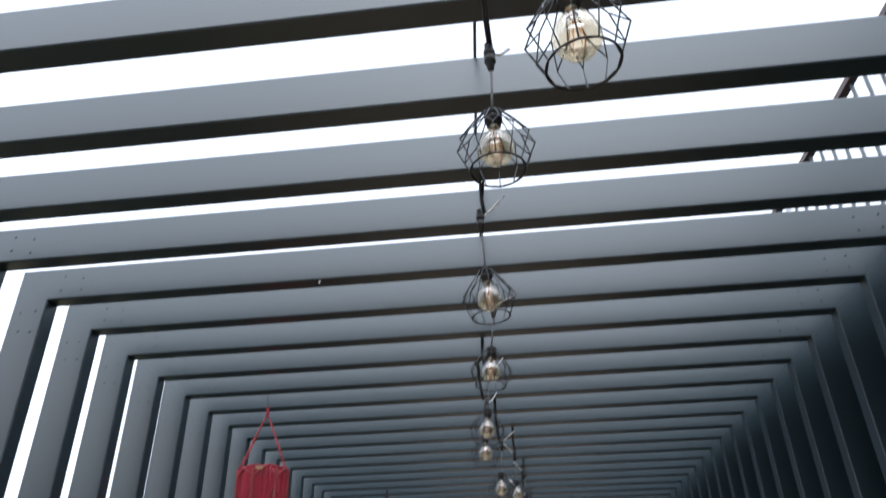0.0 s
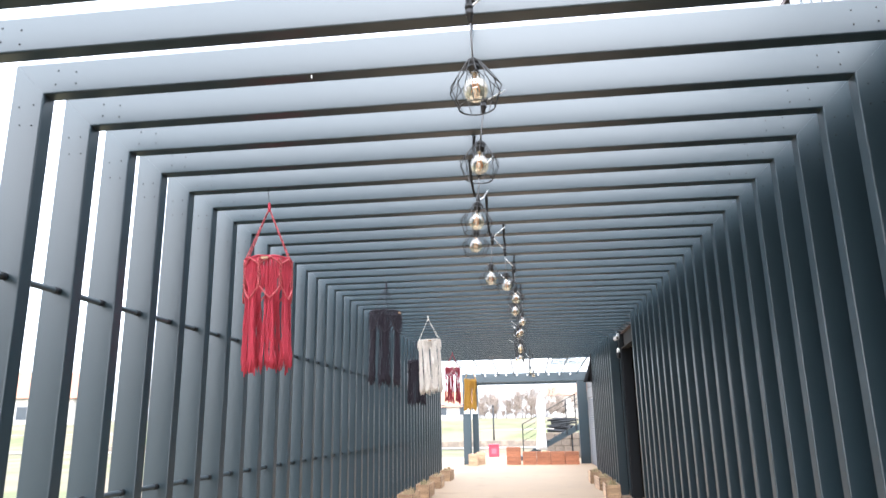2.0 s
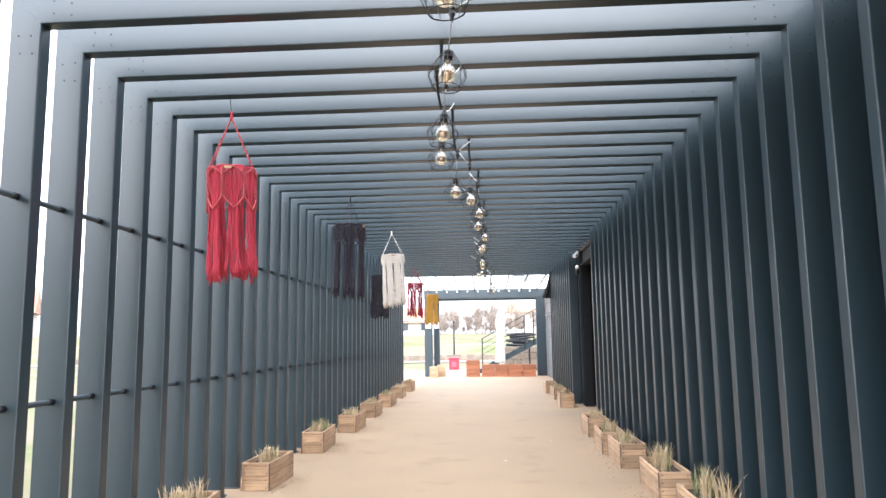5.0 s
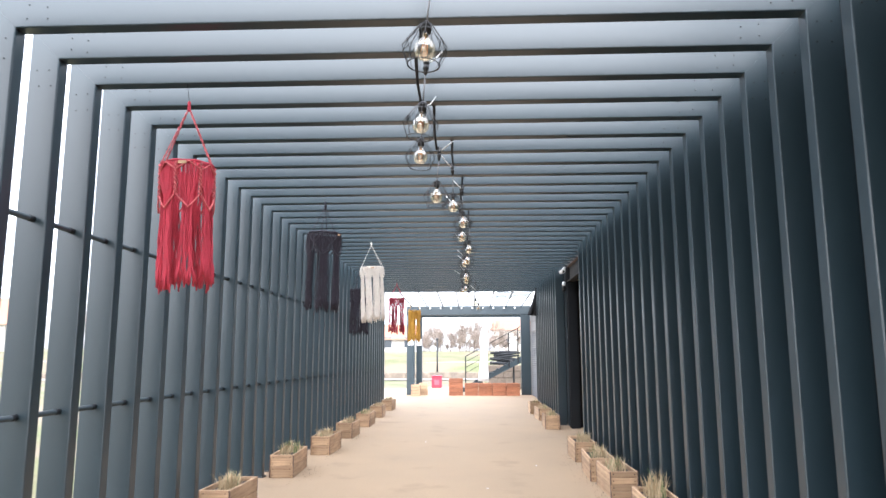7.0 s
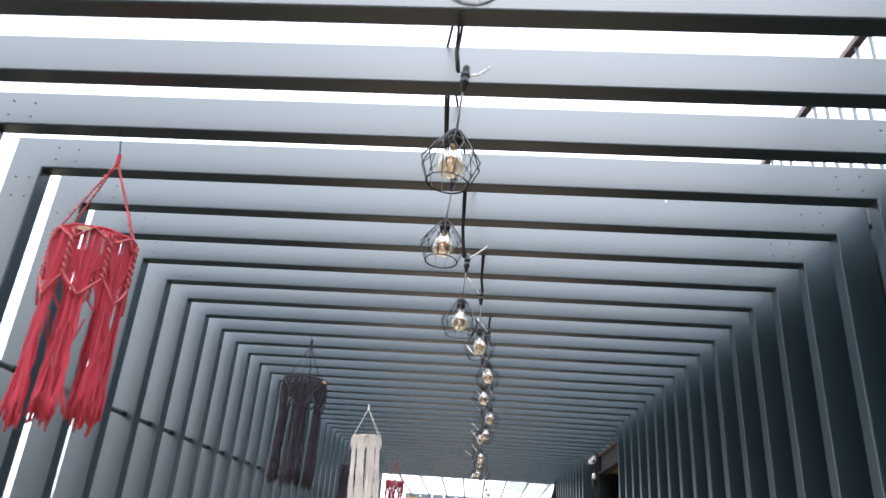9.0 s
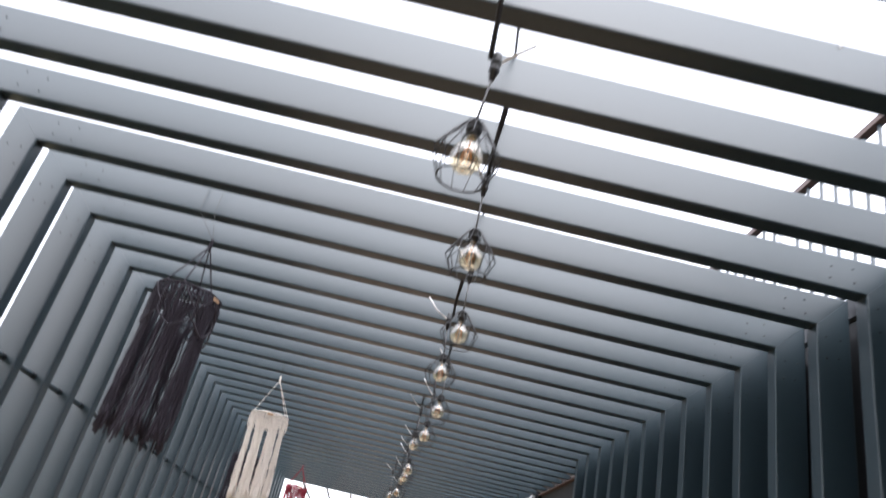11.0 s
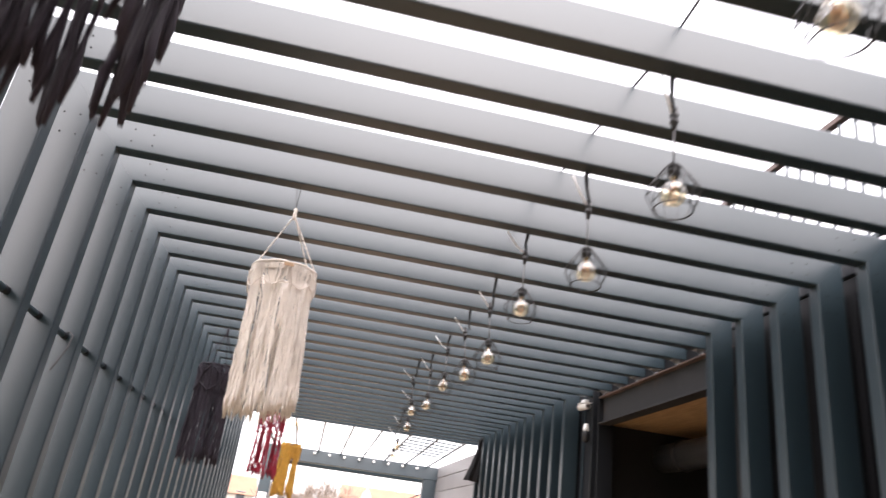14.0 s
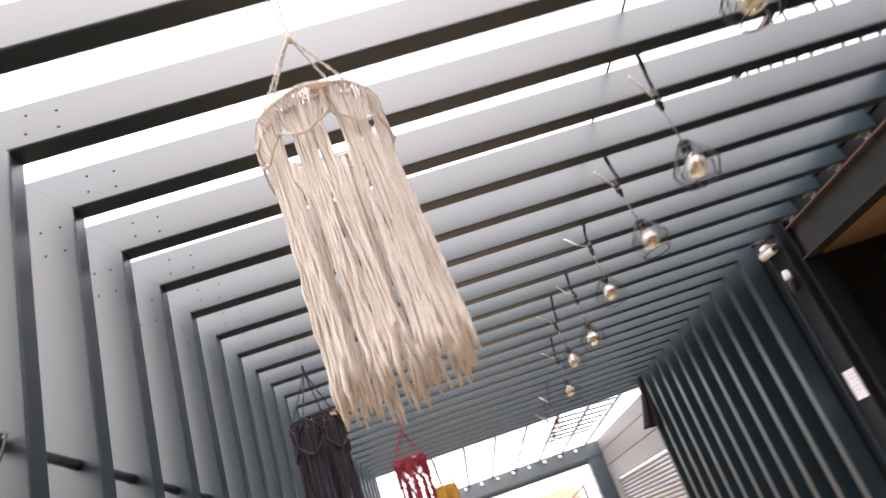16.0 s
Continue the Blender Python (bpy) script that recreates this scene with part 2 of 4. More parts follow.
# ---- mesh helpers ----
class Solid:
    """Gathers vertices and faces of one mesh."""

    def __init__(self):
        self.v, self.f = [], []

    def box(self, x0, y0, z0, x1, y1, z1, bevel=0.0):
        a, n = [x0, y0, z0, x1, y1, z1], len(self.v)
        if bevel <= 0:
            self.v += [(x0, y0, z0), (x1, y0, z0), (x1, y1, z0), (x0, y1, z0), (x0, y0, z1), (x1, y0, z1), (x1, y1, z1), (x0, y1, z1)]
            self.f += [(n, n + 3, n + 2, n + 1), (n + 4, n + 5, n + 6, n + 7), (n, n + 1, n + 5, n + 4), (n + 1, n + 2, n + 6, n + 5), (n + 2, n + 3, n + 7, n + 6), (n + 3, n, n + 4, n + 7)]
            return self
        bm = bmesh.new()
        bmesh.ops.create_cube(bm, size=1)
        bmesh.ops.scale(bm, vec=(x1 - x0, y1 - y0, z1 - z0), verts=bm.verts)
        bmesh.ops.translate(bm, vec=((x0 + x1) / 2, (y0 + y1) / 2, (z0 + z1) / 2), verts=bm.verts)
        bmesh.ops.bevel(bm, geom=bm.edges[:], offset=bevel, segments=1, affect='EDGES')
        bm.verts.index_update()
        self.v += [tuple(v.co) for v in bm.verts]
        self.f += [tuple(n + v.index for v in f.verts) for f in bm.faces]
        bm.free()
        return self

    def tube(self, pts, r, sides=6, closed=False, caps=True):
        pts = [Vector(p) for p in pts]
        n, k = len(self.v), len(pts)
        for i, p in enumerate(pts):
            a = pts[(i - 1) % k] if closed or i > 0 else p
            b = pts[(i + 1) % k] if closed or i < k - 1 else p
            d = (b - a).normalized()
            up = Vector((0, 0, 1)) if abs(d.z) < 0.9 else Vector((1, 0, 0))
            u = d.cross(up).normalized()
            w = u.cross(d)
            rr = r[i] if isinstance(r, (list, tuple)) else r
            for s in range(sides):
                c = 2 * math.pi * s / sides
                self.v.append(tuple(p + u * (rr * math.cos(c)) + w * (rr * math.sin(c))))
        for i in range(k if closed else k - 1):
            j = (i + 1) % k
            for s in range(sides):
                t = (s + 1) % sides
                self.f.append((n + i * sides + s, n + i * sides + t, n + j * sides + t, n + j * sides + s))
        if caps and not closed:
            self.f.append(tuple(n + s for s in reversed(range(sides))))
            self.f.append(tuple(n + (k - 1) * sides + s for s in range(sides)))
        return self

    def lathe(self, profile, sides=16, centre=(0, 0)):
        n, k = len(self.v), len(profile)
        for r, z in profile:
            for s in range(sides):
                c = 2 * math.pi * s / sides
                self.v.append((centre[0] + r * math.cos(c), centre[1] + r * math.sin(c), z))
        for i in range(k - 1):
            for s in range(sides):
                t = (s + 1) % sides
                self.f.append((n + i * sides + s, n + i * sides + t, n + (i + 1) * sides + t, n + (i + 1) * sides + s))
        self.f.append(tuple(n + s for s in reversed(range(sides))))
        self.f.append(tuple(n + (k - 1) * sides + s for s in range(sides)))
        return self

    def prism(self, ring_a, ring_b):
        n, k = len(self.v), len(ring_a)
        self.v += list(ring_a) + list(ring_b)
        for s in range(k):
            t = (s + 1) % k
            self.f.append((n + s, n + t, n + k + t, n + k + s))
        self.f.append(tuple(n + s for s in reversed(range(k))))
        self.f.append(tuple(n + k + s for s in range(k)))
        return self

    def mesh(self, name, material, smooth=False):
        me = bpy.data.meshes.new(name)
        me.from_pydata(self.v, [], self.f)
        me.materials.append(material)
        bm = bmesh.new()
        bm.from_mesh(me)
        bmesh.ops.recalc_face_normals(bm, faces=bm.faces)
        bm.to_mesh(me)
        bm.free()
        if smooth:
            me.polygons.foreach_set("use_smooth", [True] * len(me.polygons))
        me.update()
        return me


def part(name, mesh, parent=None, label="", at=None):
    ob = new(name, mesh)
    if parent is not None:
        ob.parent = parent
    if at is not None:
        ob.matrix_basis = at
    return tagged(ob, label) if label else ob


def thing(name, label, category, group="", at=None, kind=""):
    ob = new(name)
    ob.empty_display_size = 0.1
    if at is not None:
        ob.matrix_basis = at
    return tagged(ob, label, category, group, kind)


def setting(name, mesh, label, category):
    return tagged(new(name, mesh), label, category, kind="structure")


# ---- the plan, in metres: x across, y along the walk, z up ----
S, Z = 0.45, 3.522            # spacing of the frames, underside of the beams
XL, XR = -2.281, 2.376        # inner faces of the posts
DEPTH, THICK = 0.20, 0.10     # of the hollow sections
K0, K1 = -11, 41              # first and last frame
DOOR = range(21, 28)          # frames that end on the header over the doorway
END = S * K1 + THICK


def round_rect(w, h, r=0.008):
    """A rectangle from (0, 0) to (w, h) with rounded corners."""
    out = []
    for cx, cy, a in ((w - r, h - r, 0), (r, h - r, 90), (r, r, 180), (w - r, r, 270)):
        for d in (0, 45, 90):
            out.append((cx + r * math.cos(radians(a + d)), cy + r * math.sin(radians(a + d))))
    return out


sec = round_rect(THICK, DEPTH)
gap = 0.0003
m_beam = Solid().prism([(XL - q + gap, p, Z + q) for p, q in sec], [(XR + q - gap, p, Z + q) for p, q in sec]).mesh("beam", STEEL)
m_beam_long = Solid().prism([(XL - q + gap, p, Z + q) for p, q in sec], [(2.95, p, Z + q) for p, q in sec]).mesh("long_beam", STEEL)
m_beam_end = Solid().prism([(XL - q + gap, p, Z + q) for p, q in sec], [(2.96, p, Z + q) for p, q in sec]).mesh("end_beam", STEEL)
m_left = Solid().prism([(XL - q, p, 0) for p, q in sec], [(XL - q, p, Z + q - gap) for p, q in sec]).mesh("left_post", STEEL)
m_right = Solid().prism([(XR + q, p, 0) for p, q in sec], [(XR + q, p, Z + q - gap) for p, q in sec]).mesh("right_post", STEEL)
m_screw = Solid().lathe([(0.0055, 0), (0.0055, 0.002), (0.0035, 0.0045), (0.001, 0.005)], 8).mesh("screw", STEEL_DARK, True)
m_foot = Solid().box(0, -0.02, 0, DEPTH + 0.05, THICK + 0.02, 0.012, 0.002).mesh("foot_plate", STEEL)
SCREWS = [(0.07, 0.06), (0.07, 0.14), (0.19, 0.05), (0.19, 0.13)]


def portal(k):
    rnd = random.Random(k)
    th = thing("portal_frame", "anthracite painted steel frame with mitred corners standing on floor", "frame", "pergola frames", pose(0, S * k, 0))
    long = k in DOOR or k > 39
    beam = part("beam", m_beam_end if k > 39 else m_beam_long if long else m_beam, th)
    left = part("post", m_left, th)
    part("foot_plate", m_foot, left, at=pose(XL - DEPTH - 0.03, 0, 0))
    posts = [(left, -1, XL)]
    if not long:
        right = part("post", m_right, th)
        part("foot_plate", m_foot, right, at=pose(XR - 0.02, 0, 0))
        posts.append((right, 1, XR))
    for post, side, x in posts:
        for a, b in SCREWS:
            j = rnd.uniform(-0.006, 0.006)
            part("screw", m_screw, beam, at=pose(x - side * (a + j), 0.0005, Z + b + j, 90, 0, 0))
            part("screw", m_screw, post, at=pose(x + side * (b + j), 0.0005, Z - a - j, 90, 0, 0))
    return th


for k in range(K0, K1 + 1):
    portal(k)

# two long rods that tie the posts of the open side
for z in (2.44, 1.195):
    rod = tagged(new("tie_rod", Solid().tube([(XL - 0.085, S * K0 - 0.1, z), (XL - 0.085, END, z)], 0.019, 10).mesh("tie_rod", STEEL, True)),
                 "dark painted steel rod running through the row of posts", "rod", "tie rods")
    sleeve = Solid().tube([(0, -0.05, 0), (0, 0.0, 0)], 0.021, 10).mesh("sleeve", STEEL_DARK, True)
    for k in range(K0 + 1, K1 + 1):
        part("sleeve", sleeve, rod, at=pose(XL - 0.085, S * k, z))
tail = thing("loose_wire", "short dark wire end dangling from the tie rod", "wire")
part("wire", Solid().tube([(-2.366, 8.08, 2.452), (-2.326, 8.05, 2.458), (-2.286, 8.0, 2.43), (-2.276, 7.95, 2.35), (-2.278, 7.88, 2.26), (-2.281, 7.82, 2.19)], 0.005, 6).mesh("wire", RUBBER, True), tail)
for x, y, z in ((-0.68, -0.438, Z), (1.385, 2.247, Z + 0.195)):
    drop = thing("paint_drip", "tiny white drip under the edge of beam", "drip", "drips under beams", pose(x, y, z))
    part("drop", Solid().lathe([(0.004, 0.0), (0.005, -0.006), (0.003, -0.02), (0.001, -0.024)], 8).mesh("drop", TIE, True), drop)

# ---- floor, ground, the building beside the walk ----
def slab(x0, y0, z0, x1, y1, z1, name, material, bevel=0.0):
    return Solid().box(x0, y0, z0, x1, y1, z1, bevel).mesh(name, material)


def land(x, y):
    """Height of the ground: level round the walk, a grassy bank beyond."""
    d = max(0.0, min(1.0, (y - 53.0) / 12.0))
    rise = 1.85 * d * d * (3 - 2 * d) + 0.004 * max(0.0, y - 65.0)
    side = max(0.0, abs(x) - 30.0) * 0.01
    return -0.06 + rise + side + 0.25 * noise.noise(Vector((x * 0.05, y * 0.05, 0))) * d


g = Solid()
xs = [-2500, -900, -300] + [-150 + 10 * i for i in range(31)] + [300, 900, 2500]
ys = [-2500, -600, -100, -30, 0, 20, 30] + [36 + 6 * i for i in range(30)] + [300, 600, 2500]
for y in ys:
    for x in xs:
        g.v.append((x, y, land(x, y)))
for j in range(len(ys) - 1):
    for i in range(len(xs) - 1):
        a = j * len(xs) + i
        g.f.append((a, a + 1, a + len(xs) + 1, a + len(xs)))
setting("ground", g.mesh("ground", LAWN, True), "patchy green and straw-coloured winter grass", "grass")
setting("floor", Solid().box(-2.62, -9, -0.2, 3.1, 31.0, 0.0).box(-9.0, 18.6, -0.2, -2.62, 29.5, 0.0).mesh("floor", FLOOR), "sand-coloured concrete floor with faint stains", "floor")
for x, y, turn in ((1.06, 3.10, 20), (1.00, 2.80, 70), (-0.72, 2.78, 40), (0.62, 5.2, 10), (1.35, 6.9, 55), (-0.4, 9.6, 30)):
    scrap = thing("paper_scrap", "tiny white paper scrap lying on the concrete floor", "scrap", "scraps on the floor", pose(x, y, 0.0005, 0, 0, turn))
    part("paper", Solid().prism([(-0.014, -0.005, 0), (0.012, -0.007, 0), (0.016, 0.004, 0), (-0.01, 0.006, 0)], [(-0.014, -0.005, 0.002), (0.012, -0.007, 0.004), (0.016, 0.004, 0.002), (-0.01, 0.006, 0.003)]).mesh("paper", PAPER), scrap)

# dark steel side of the building behind the posts, with the doorway left open
BX = 2.64
ribs = Solid()
for y0, y1 in ((-9.0, 9.12), (12.6, 17.75)):
    ribs.box(BX, y0, 0, BX + 0.05, y1, 3.62)
    y = y0 + 0.1
    while y < y1 - 0.15:
        ribs.box(BX - 0.025, y, 0.05, BX, y + 0.12, 3.5)
        y += 0.3
setting("wall_east", ribs.mesh("wall_east", WALL_DARK), "black ribbed steel wall behind the posts", "wall")
setting("lintel_wall", slab(BX, 9.12, 3.47, BX + 0.05, 12.6, 3.62, "lintel_wall", WALL_DARK), "strip of dark wall over the doorway", "wall")
setting("terrace_roof", slab(BX - 0.02, -9.0, 3.63, 8.0, 17.8, 3.78, "terrace_roof", STEEL_DARK, 0.01), "dark flat roof of the building beside the walk", "roof")
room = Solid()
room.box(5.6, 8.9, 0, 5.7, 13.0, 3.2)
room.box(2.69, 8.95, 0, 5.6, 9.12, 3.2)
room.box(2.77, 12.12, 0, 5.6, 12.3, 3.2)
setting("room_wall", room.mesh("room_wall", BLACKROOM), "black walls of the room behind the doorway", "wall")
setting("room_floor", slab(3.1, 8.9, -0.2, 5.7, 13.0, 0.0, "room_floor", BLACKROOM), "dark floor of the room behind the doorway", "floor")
setting("room_ceiling", slab(2.73, 9.0, 3.19, 5.7, 12.3, 3.23, "room_ceiling", PLY), "bare plywood ceiling inside the doorway", "ceiling")
duct = thing("duct", "thick grey duct under the plywood ceiling", "duct")
part("pipe", Solid().tube([(3.55, 9.15, 2.88), (3.55, 12.1, 2.88)], 0.17, 20).mesh("pipe", PIPE, True), duct)
for y in (9.9, 11.6):
    part("clamp", Solid().tube([(3.55 + 0.18 * math.cos(a), y, 2.88 + 0.18 * math.sin(a)) for a in [radians(20 * i) for i in range(18)]], 0.012, 6, True).mesh("clamp", PIPE, True), duct)

header = thing("door_header", "weathered grey steel I-beam over the doorway", "beam")
part("web", slab(2.62, 9.08, 3.158, 2.65, 11.9, 3.46, "web", HEADER), header)
part("flange", slab(2.56, 9.08, 3.46, 2.72, 11.9, 3.478, "flange", RAIL_RUST, 0.002), header, "rusty brown upper flange")
part("flange", slab(2.56, 9.08, 3.14, 2.72, 11.9, 3.158, "flange", HEADER, 0.002), header)
for k in DOOR:
    y = S * k + 0.05
    if y < 11.9:
        part("bracket", Solid().box(2.50, y - 0.035, 3.512, 2.63, y + 0.035, 3.521, 0.002).box(2.565, y - 0.035, 3.479, 2.572, y + 0.035, 3.512).prism([(2.50, y - 0.004, 3.512), (2.565, y - 0.004, 3.512), (2.565, y - 0.004, 3.48)], [(2.50, y + 0.004, 3.512), (2.565, y + 0.004, 3.512), (2.565, y + 0.004, 3.48)]).mesh("bracket", ZINC), header, "small zinc bracket")
col = thing("door_column", "dark steel H-column beside the doorway", "column")
part("flange", slab(2.56, 11.90, 0, 2.76, 11.918, 3.60, "flange", STEEL_DARK, 0.002), col)
part("web", slab(2.65, 11.918, 0, 2.66, 12.09, 3.60, "web", STEEL_DARK), col)
part("flange", slab(2.56, 12.09, 0, 2.76, 12.108, 3.60, "flange", STEEL_DARK, 0.002), col)
jamb = thing("door_jamb", "black steel jamb panel between column and posts", "panel")
part("panel", slab(2.60, 12.115, 0, 2.64, 12.59, 3.60, "panel", STEEL_DARK, 0.003), jamb)
part("edge", slab(2.575, 12.42, 0, 2.60, 12.45, 3.60, "edge", STEEL, 0.003), jamb)
notice = thing("notice", "white paper notice taped to the dark jamb", "notice")
part("sheet", slab(2.594, 12.135, 1.885, 2.5985, 12.36, 2.15, "sheet", PAPER), notice)
bars = Solid()
for i, w in enumerate((0.11, 0.13, 0.09, 0.13, 0.12)):
    bars.box(2.593, 12.16, 2.105 - 0.035 * i, 2.5936, 12.16 + w * 1.3, 2.111 - 0.035 * i)
part("print", bars.mesh("print", paint("faint_ink", (0.55, 0.55, 0.58), 0.8)), notice, "faint grey lines of print")

camera_box = thing("security_camera", "white bullet security camera on a bracket by the doorway", "camera", at=pose(2.50, 12.30, 3.40, 0, 0, 12))
part("housing", Solid().tube([(0, -0.12, 0), (0, -0.115, 0), (0, 0.06, 0), (0, 0.07, 0)], [0.034, 0.042, 0.042, 0.03], 16).mesh("housing", WHITE, True), camera_box)
part("hood", Solid().box(-0.046, -0.15, 0.036, 0.046, 0.05, 0.044, 0.002).mesh("hood", WHITE), camera_box)
part("lens", Solid().tube([(0, -0.124, 0), (0, -0.12, 0)], 0.024, 14).mesh("lens", BLACK, True), camera_box, "black glass lens")
part("arm", Solid().tube([(0, 0.04, 0.02), (0.03, 0.06, 0.07), (0.1, 0.08, 0.07)], 0.014, 8).mesh("arm", WHITE, True), camera_box)
part("junction_box", Solid().box(0.06, 0.03, 0.02, 0.12, 0.13, 0.12, 0.01).mesh("junction_box", WHITE), camera_box)
wl = thing("wall_lamp", "small dark wall lamp with a pale glass on the column", "lamp", at=pose(2.53, 12.22, 3.08))
part("glass", Solid().lathe([(0.02, 0.10), (0.035, 0.08), (0.04, 0.03), (0.036, 0)], 14).mesh("glass", WHITE, True), wl, "pale glass dome")
part("body", Solid().lathe([(0.04, 0.0), (0.045, -0.02), (0.04, -0.11), (0.025, -0.13)], 14).mesh("body", BLACK, True), wl)
part("arm", Solid().tube([(0, 0.0, -0.05), (0.06, 0.03, -0.05)], 0.012, 8).mesh("arm", BLACK, True), wl)

cloth = Solid()
rows = 12
for i in range(rows):
    f = i / (rows - 1)
    left, right = 2.37 - 0.24 * f ** 1.3, 2.46 + 0.09 * f
    for j in range(15):
        u = j / 14
        cloth.v.append((left + (right - left) * u, 17.43 + 0.035 * f * math.sin(u * 15 + f * 2) + 0.02 * f, 3.515 - (0.80 + 0.03 * u) * f))
for i in range(rows - 1):
    for j in range(14):
        a = i * 15 + j
        cloth.f.append((a, a + 1, a + 16, a + 15))
ban = thing("hanging_cloth", "black cloth hanging in folds from the roof by the posts", "cloth")
cm = cloth.mesh("drape", BLACK_CLOTH, True)
dr = part("drape", cm, ban)
sol = dr.modifiers.new("thickness", 'SOLIDIFY')
sol.thickness = 0.006
part("knot", Solid().box(2.37, 17.36, 3.47, 2.45, 17.42, 3.54, 0.012).mesh("knot", BLACK_CLOTH), ban)

# rail of the roof terrace, seen between the beams
fence = thing("terrace_railing", "brown steel railing with square bars along the roof terrace", "railing")
part("top_rail", slab(2.70, -6.0, 4.95, 2.76, END, 5.0, "top_rail", RAIL_RUST, 0.004), fence)
part("bottom_rail", slab(2.715, -6.0, 3.88, 2.745, END, 3.91, "bottom_rail", STEEL, 0.003), fence)
m_bar = slab(-0.009, -0.009, 3.91, 0.009, 0.009, 4.95, "baluster", STEEL)
m_post = slab(-0.03, -0.03, 3.78, 0.03, 0.03, 4.95, "rail_post", ZINC, 0.004)
y = -5.9
while y < END - 0.1:
    part("baluster", m_bar, fence, at=pose(2.73, y, 0))
    y += 0.16
for i in range(14):
    part("rail_post", m_post, fence, at=pose(2.73, -5.8 + 1.8 * i, 0))


# ---- lamps on the cable ----
LAMPS = [(0.545, -2.72, 2.84), (0.36, -2.22, 2.96), (0.28, -1.24, 2.965), (0.235, -0.31, 2.99), (0.155, 0.555, 2.92), (0.09, 1.41, 2.975), (0.162, 2.25, 2.875), (0.281, 3.125, 2.975), (0.36, 4.2, 3.02),
         (0.335, 4.93, 2.985), (0.42, 5.96, 2.985), (0.391, 6.81, 2.945), (0.337, 7.795, 3.03), (0.361, 8.70, 2.91), (0.358, 9.525, 2.94), (0.356, 10.56, 3.03), (0.335, 11.4, 2.96), (0.25, 11.97, 2.96), (0.39, 13.3, 2.955), (0.57, 15.8, 2.96), (0.66, 17.05, 2.93)]


def cage_mesh(n=12):
    """Diamond wire cage, open at a round ring below: a faceted shell turned into its own edges."""
    bm = bmesh.new()
    level = lambda rad, z, half: [bm.verts.new((rad * math.cos(2 * math.pi * (i + half) / n), rad * math.sin(2 * math.pi * (i + half) / n), z)) for i in range(n)]
    a, b, c, e = level(0.026, 0.118, 0), level(0.076, 0.046, 0), level(0.109, -0.008, 0.5), level(0.075, -0.088, 0.5)
    for i in range(n):
        j = (i + 1) % n
        bm.faces.new((a[i], b[i], c[i], b[j], a[j]))
        bm.faces.new((b[j], c[i], e[i], e[j], c[j]))
    bmesh.ops.recalc_face_normals(bm, faces=bm.faces)
    bmesh.ops.wireframe(bm, faces=bm.faces[:], thickness=0.0045, offset=0.0, use_replace=True, use_boundary=True, use_even_offset=True)
    me = bpy.data.meshes.new("cage")
    bm.to_mesh(me)
    bm.free()
    me.materials.append(WIRE)
    return me


m_ring = Solid().tube([(0.076 * math.cos(2 * math.pi * i / 36), 0.076 * math.sin(2 * math.pi * i / 36), -0.089) for i in range(36)], 0.0024, 6, True).mesh("bottom_ring", WIRE, True)
m_cage = cage_mesh()
outer = [(0.013, 0.066), (0.018, 0.050), (0.031, 0.036), (0.046, 0.014), (0.052, -0.010), (0.048, -0.034), (0.035, -0.052), (0.017, -0.061), (0.0015, -0.063)]
m_bulb = Solid().lathe(outer, 24).mesh("bulb", GLASS, True)
m_neck = Solid().lathe([(0.0135, 0.05), (0.0135, 0.078), (0.012, 0.08)], 14).mesh("bulb_cap", BRASS, True)
m_socket = Solid().lathe([(0.008, 0.134), (0.014, 0.130), (0.020, 0.122), (0.027, 0.114), (0.027, 0.106), (0.023, 0.104), (0.023, 0.096), (0.026, 0.094), (0.026, 0.086), (0.021, 0.084), (0.021, 0.070), (0.016, 0.068)], 16).mesh("socket", BLACK, True)
fil = Solid()
for i in range(6):
    a0, a1 = 2 * math.pi * i / 6, 2 * math.pi * (i + 0.35) / 6
    fil.tube([(0.010 * math.cos(a0), 0.010 * math.sin(a0), 0.024), (0.019 * math.cos(a1), 0.019 * math.sin(a1), -0.022)], 0.0013, 5)
fil.tube([(0, 0, 0.05), (0, 0, 0.024)], 0.004, 6)
m_fil = fil.mesh("filament", FILAMENT, True)
m_plug = Solid().lathe([(0.008, 0.070), (0.014, 0.064), (0.014, 0.038), (0.018, 0.036), (0.018, 0.020), (0.015, 0.018), (0.015, 0.006), (0.018, 0.004), (0.018, -0.012), (0.013, -0.016), (0.011, -0.040), (0.005, -0.050)], 14).mesh("connector", BLACK, True)

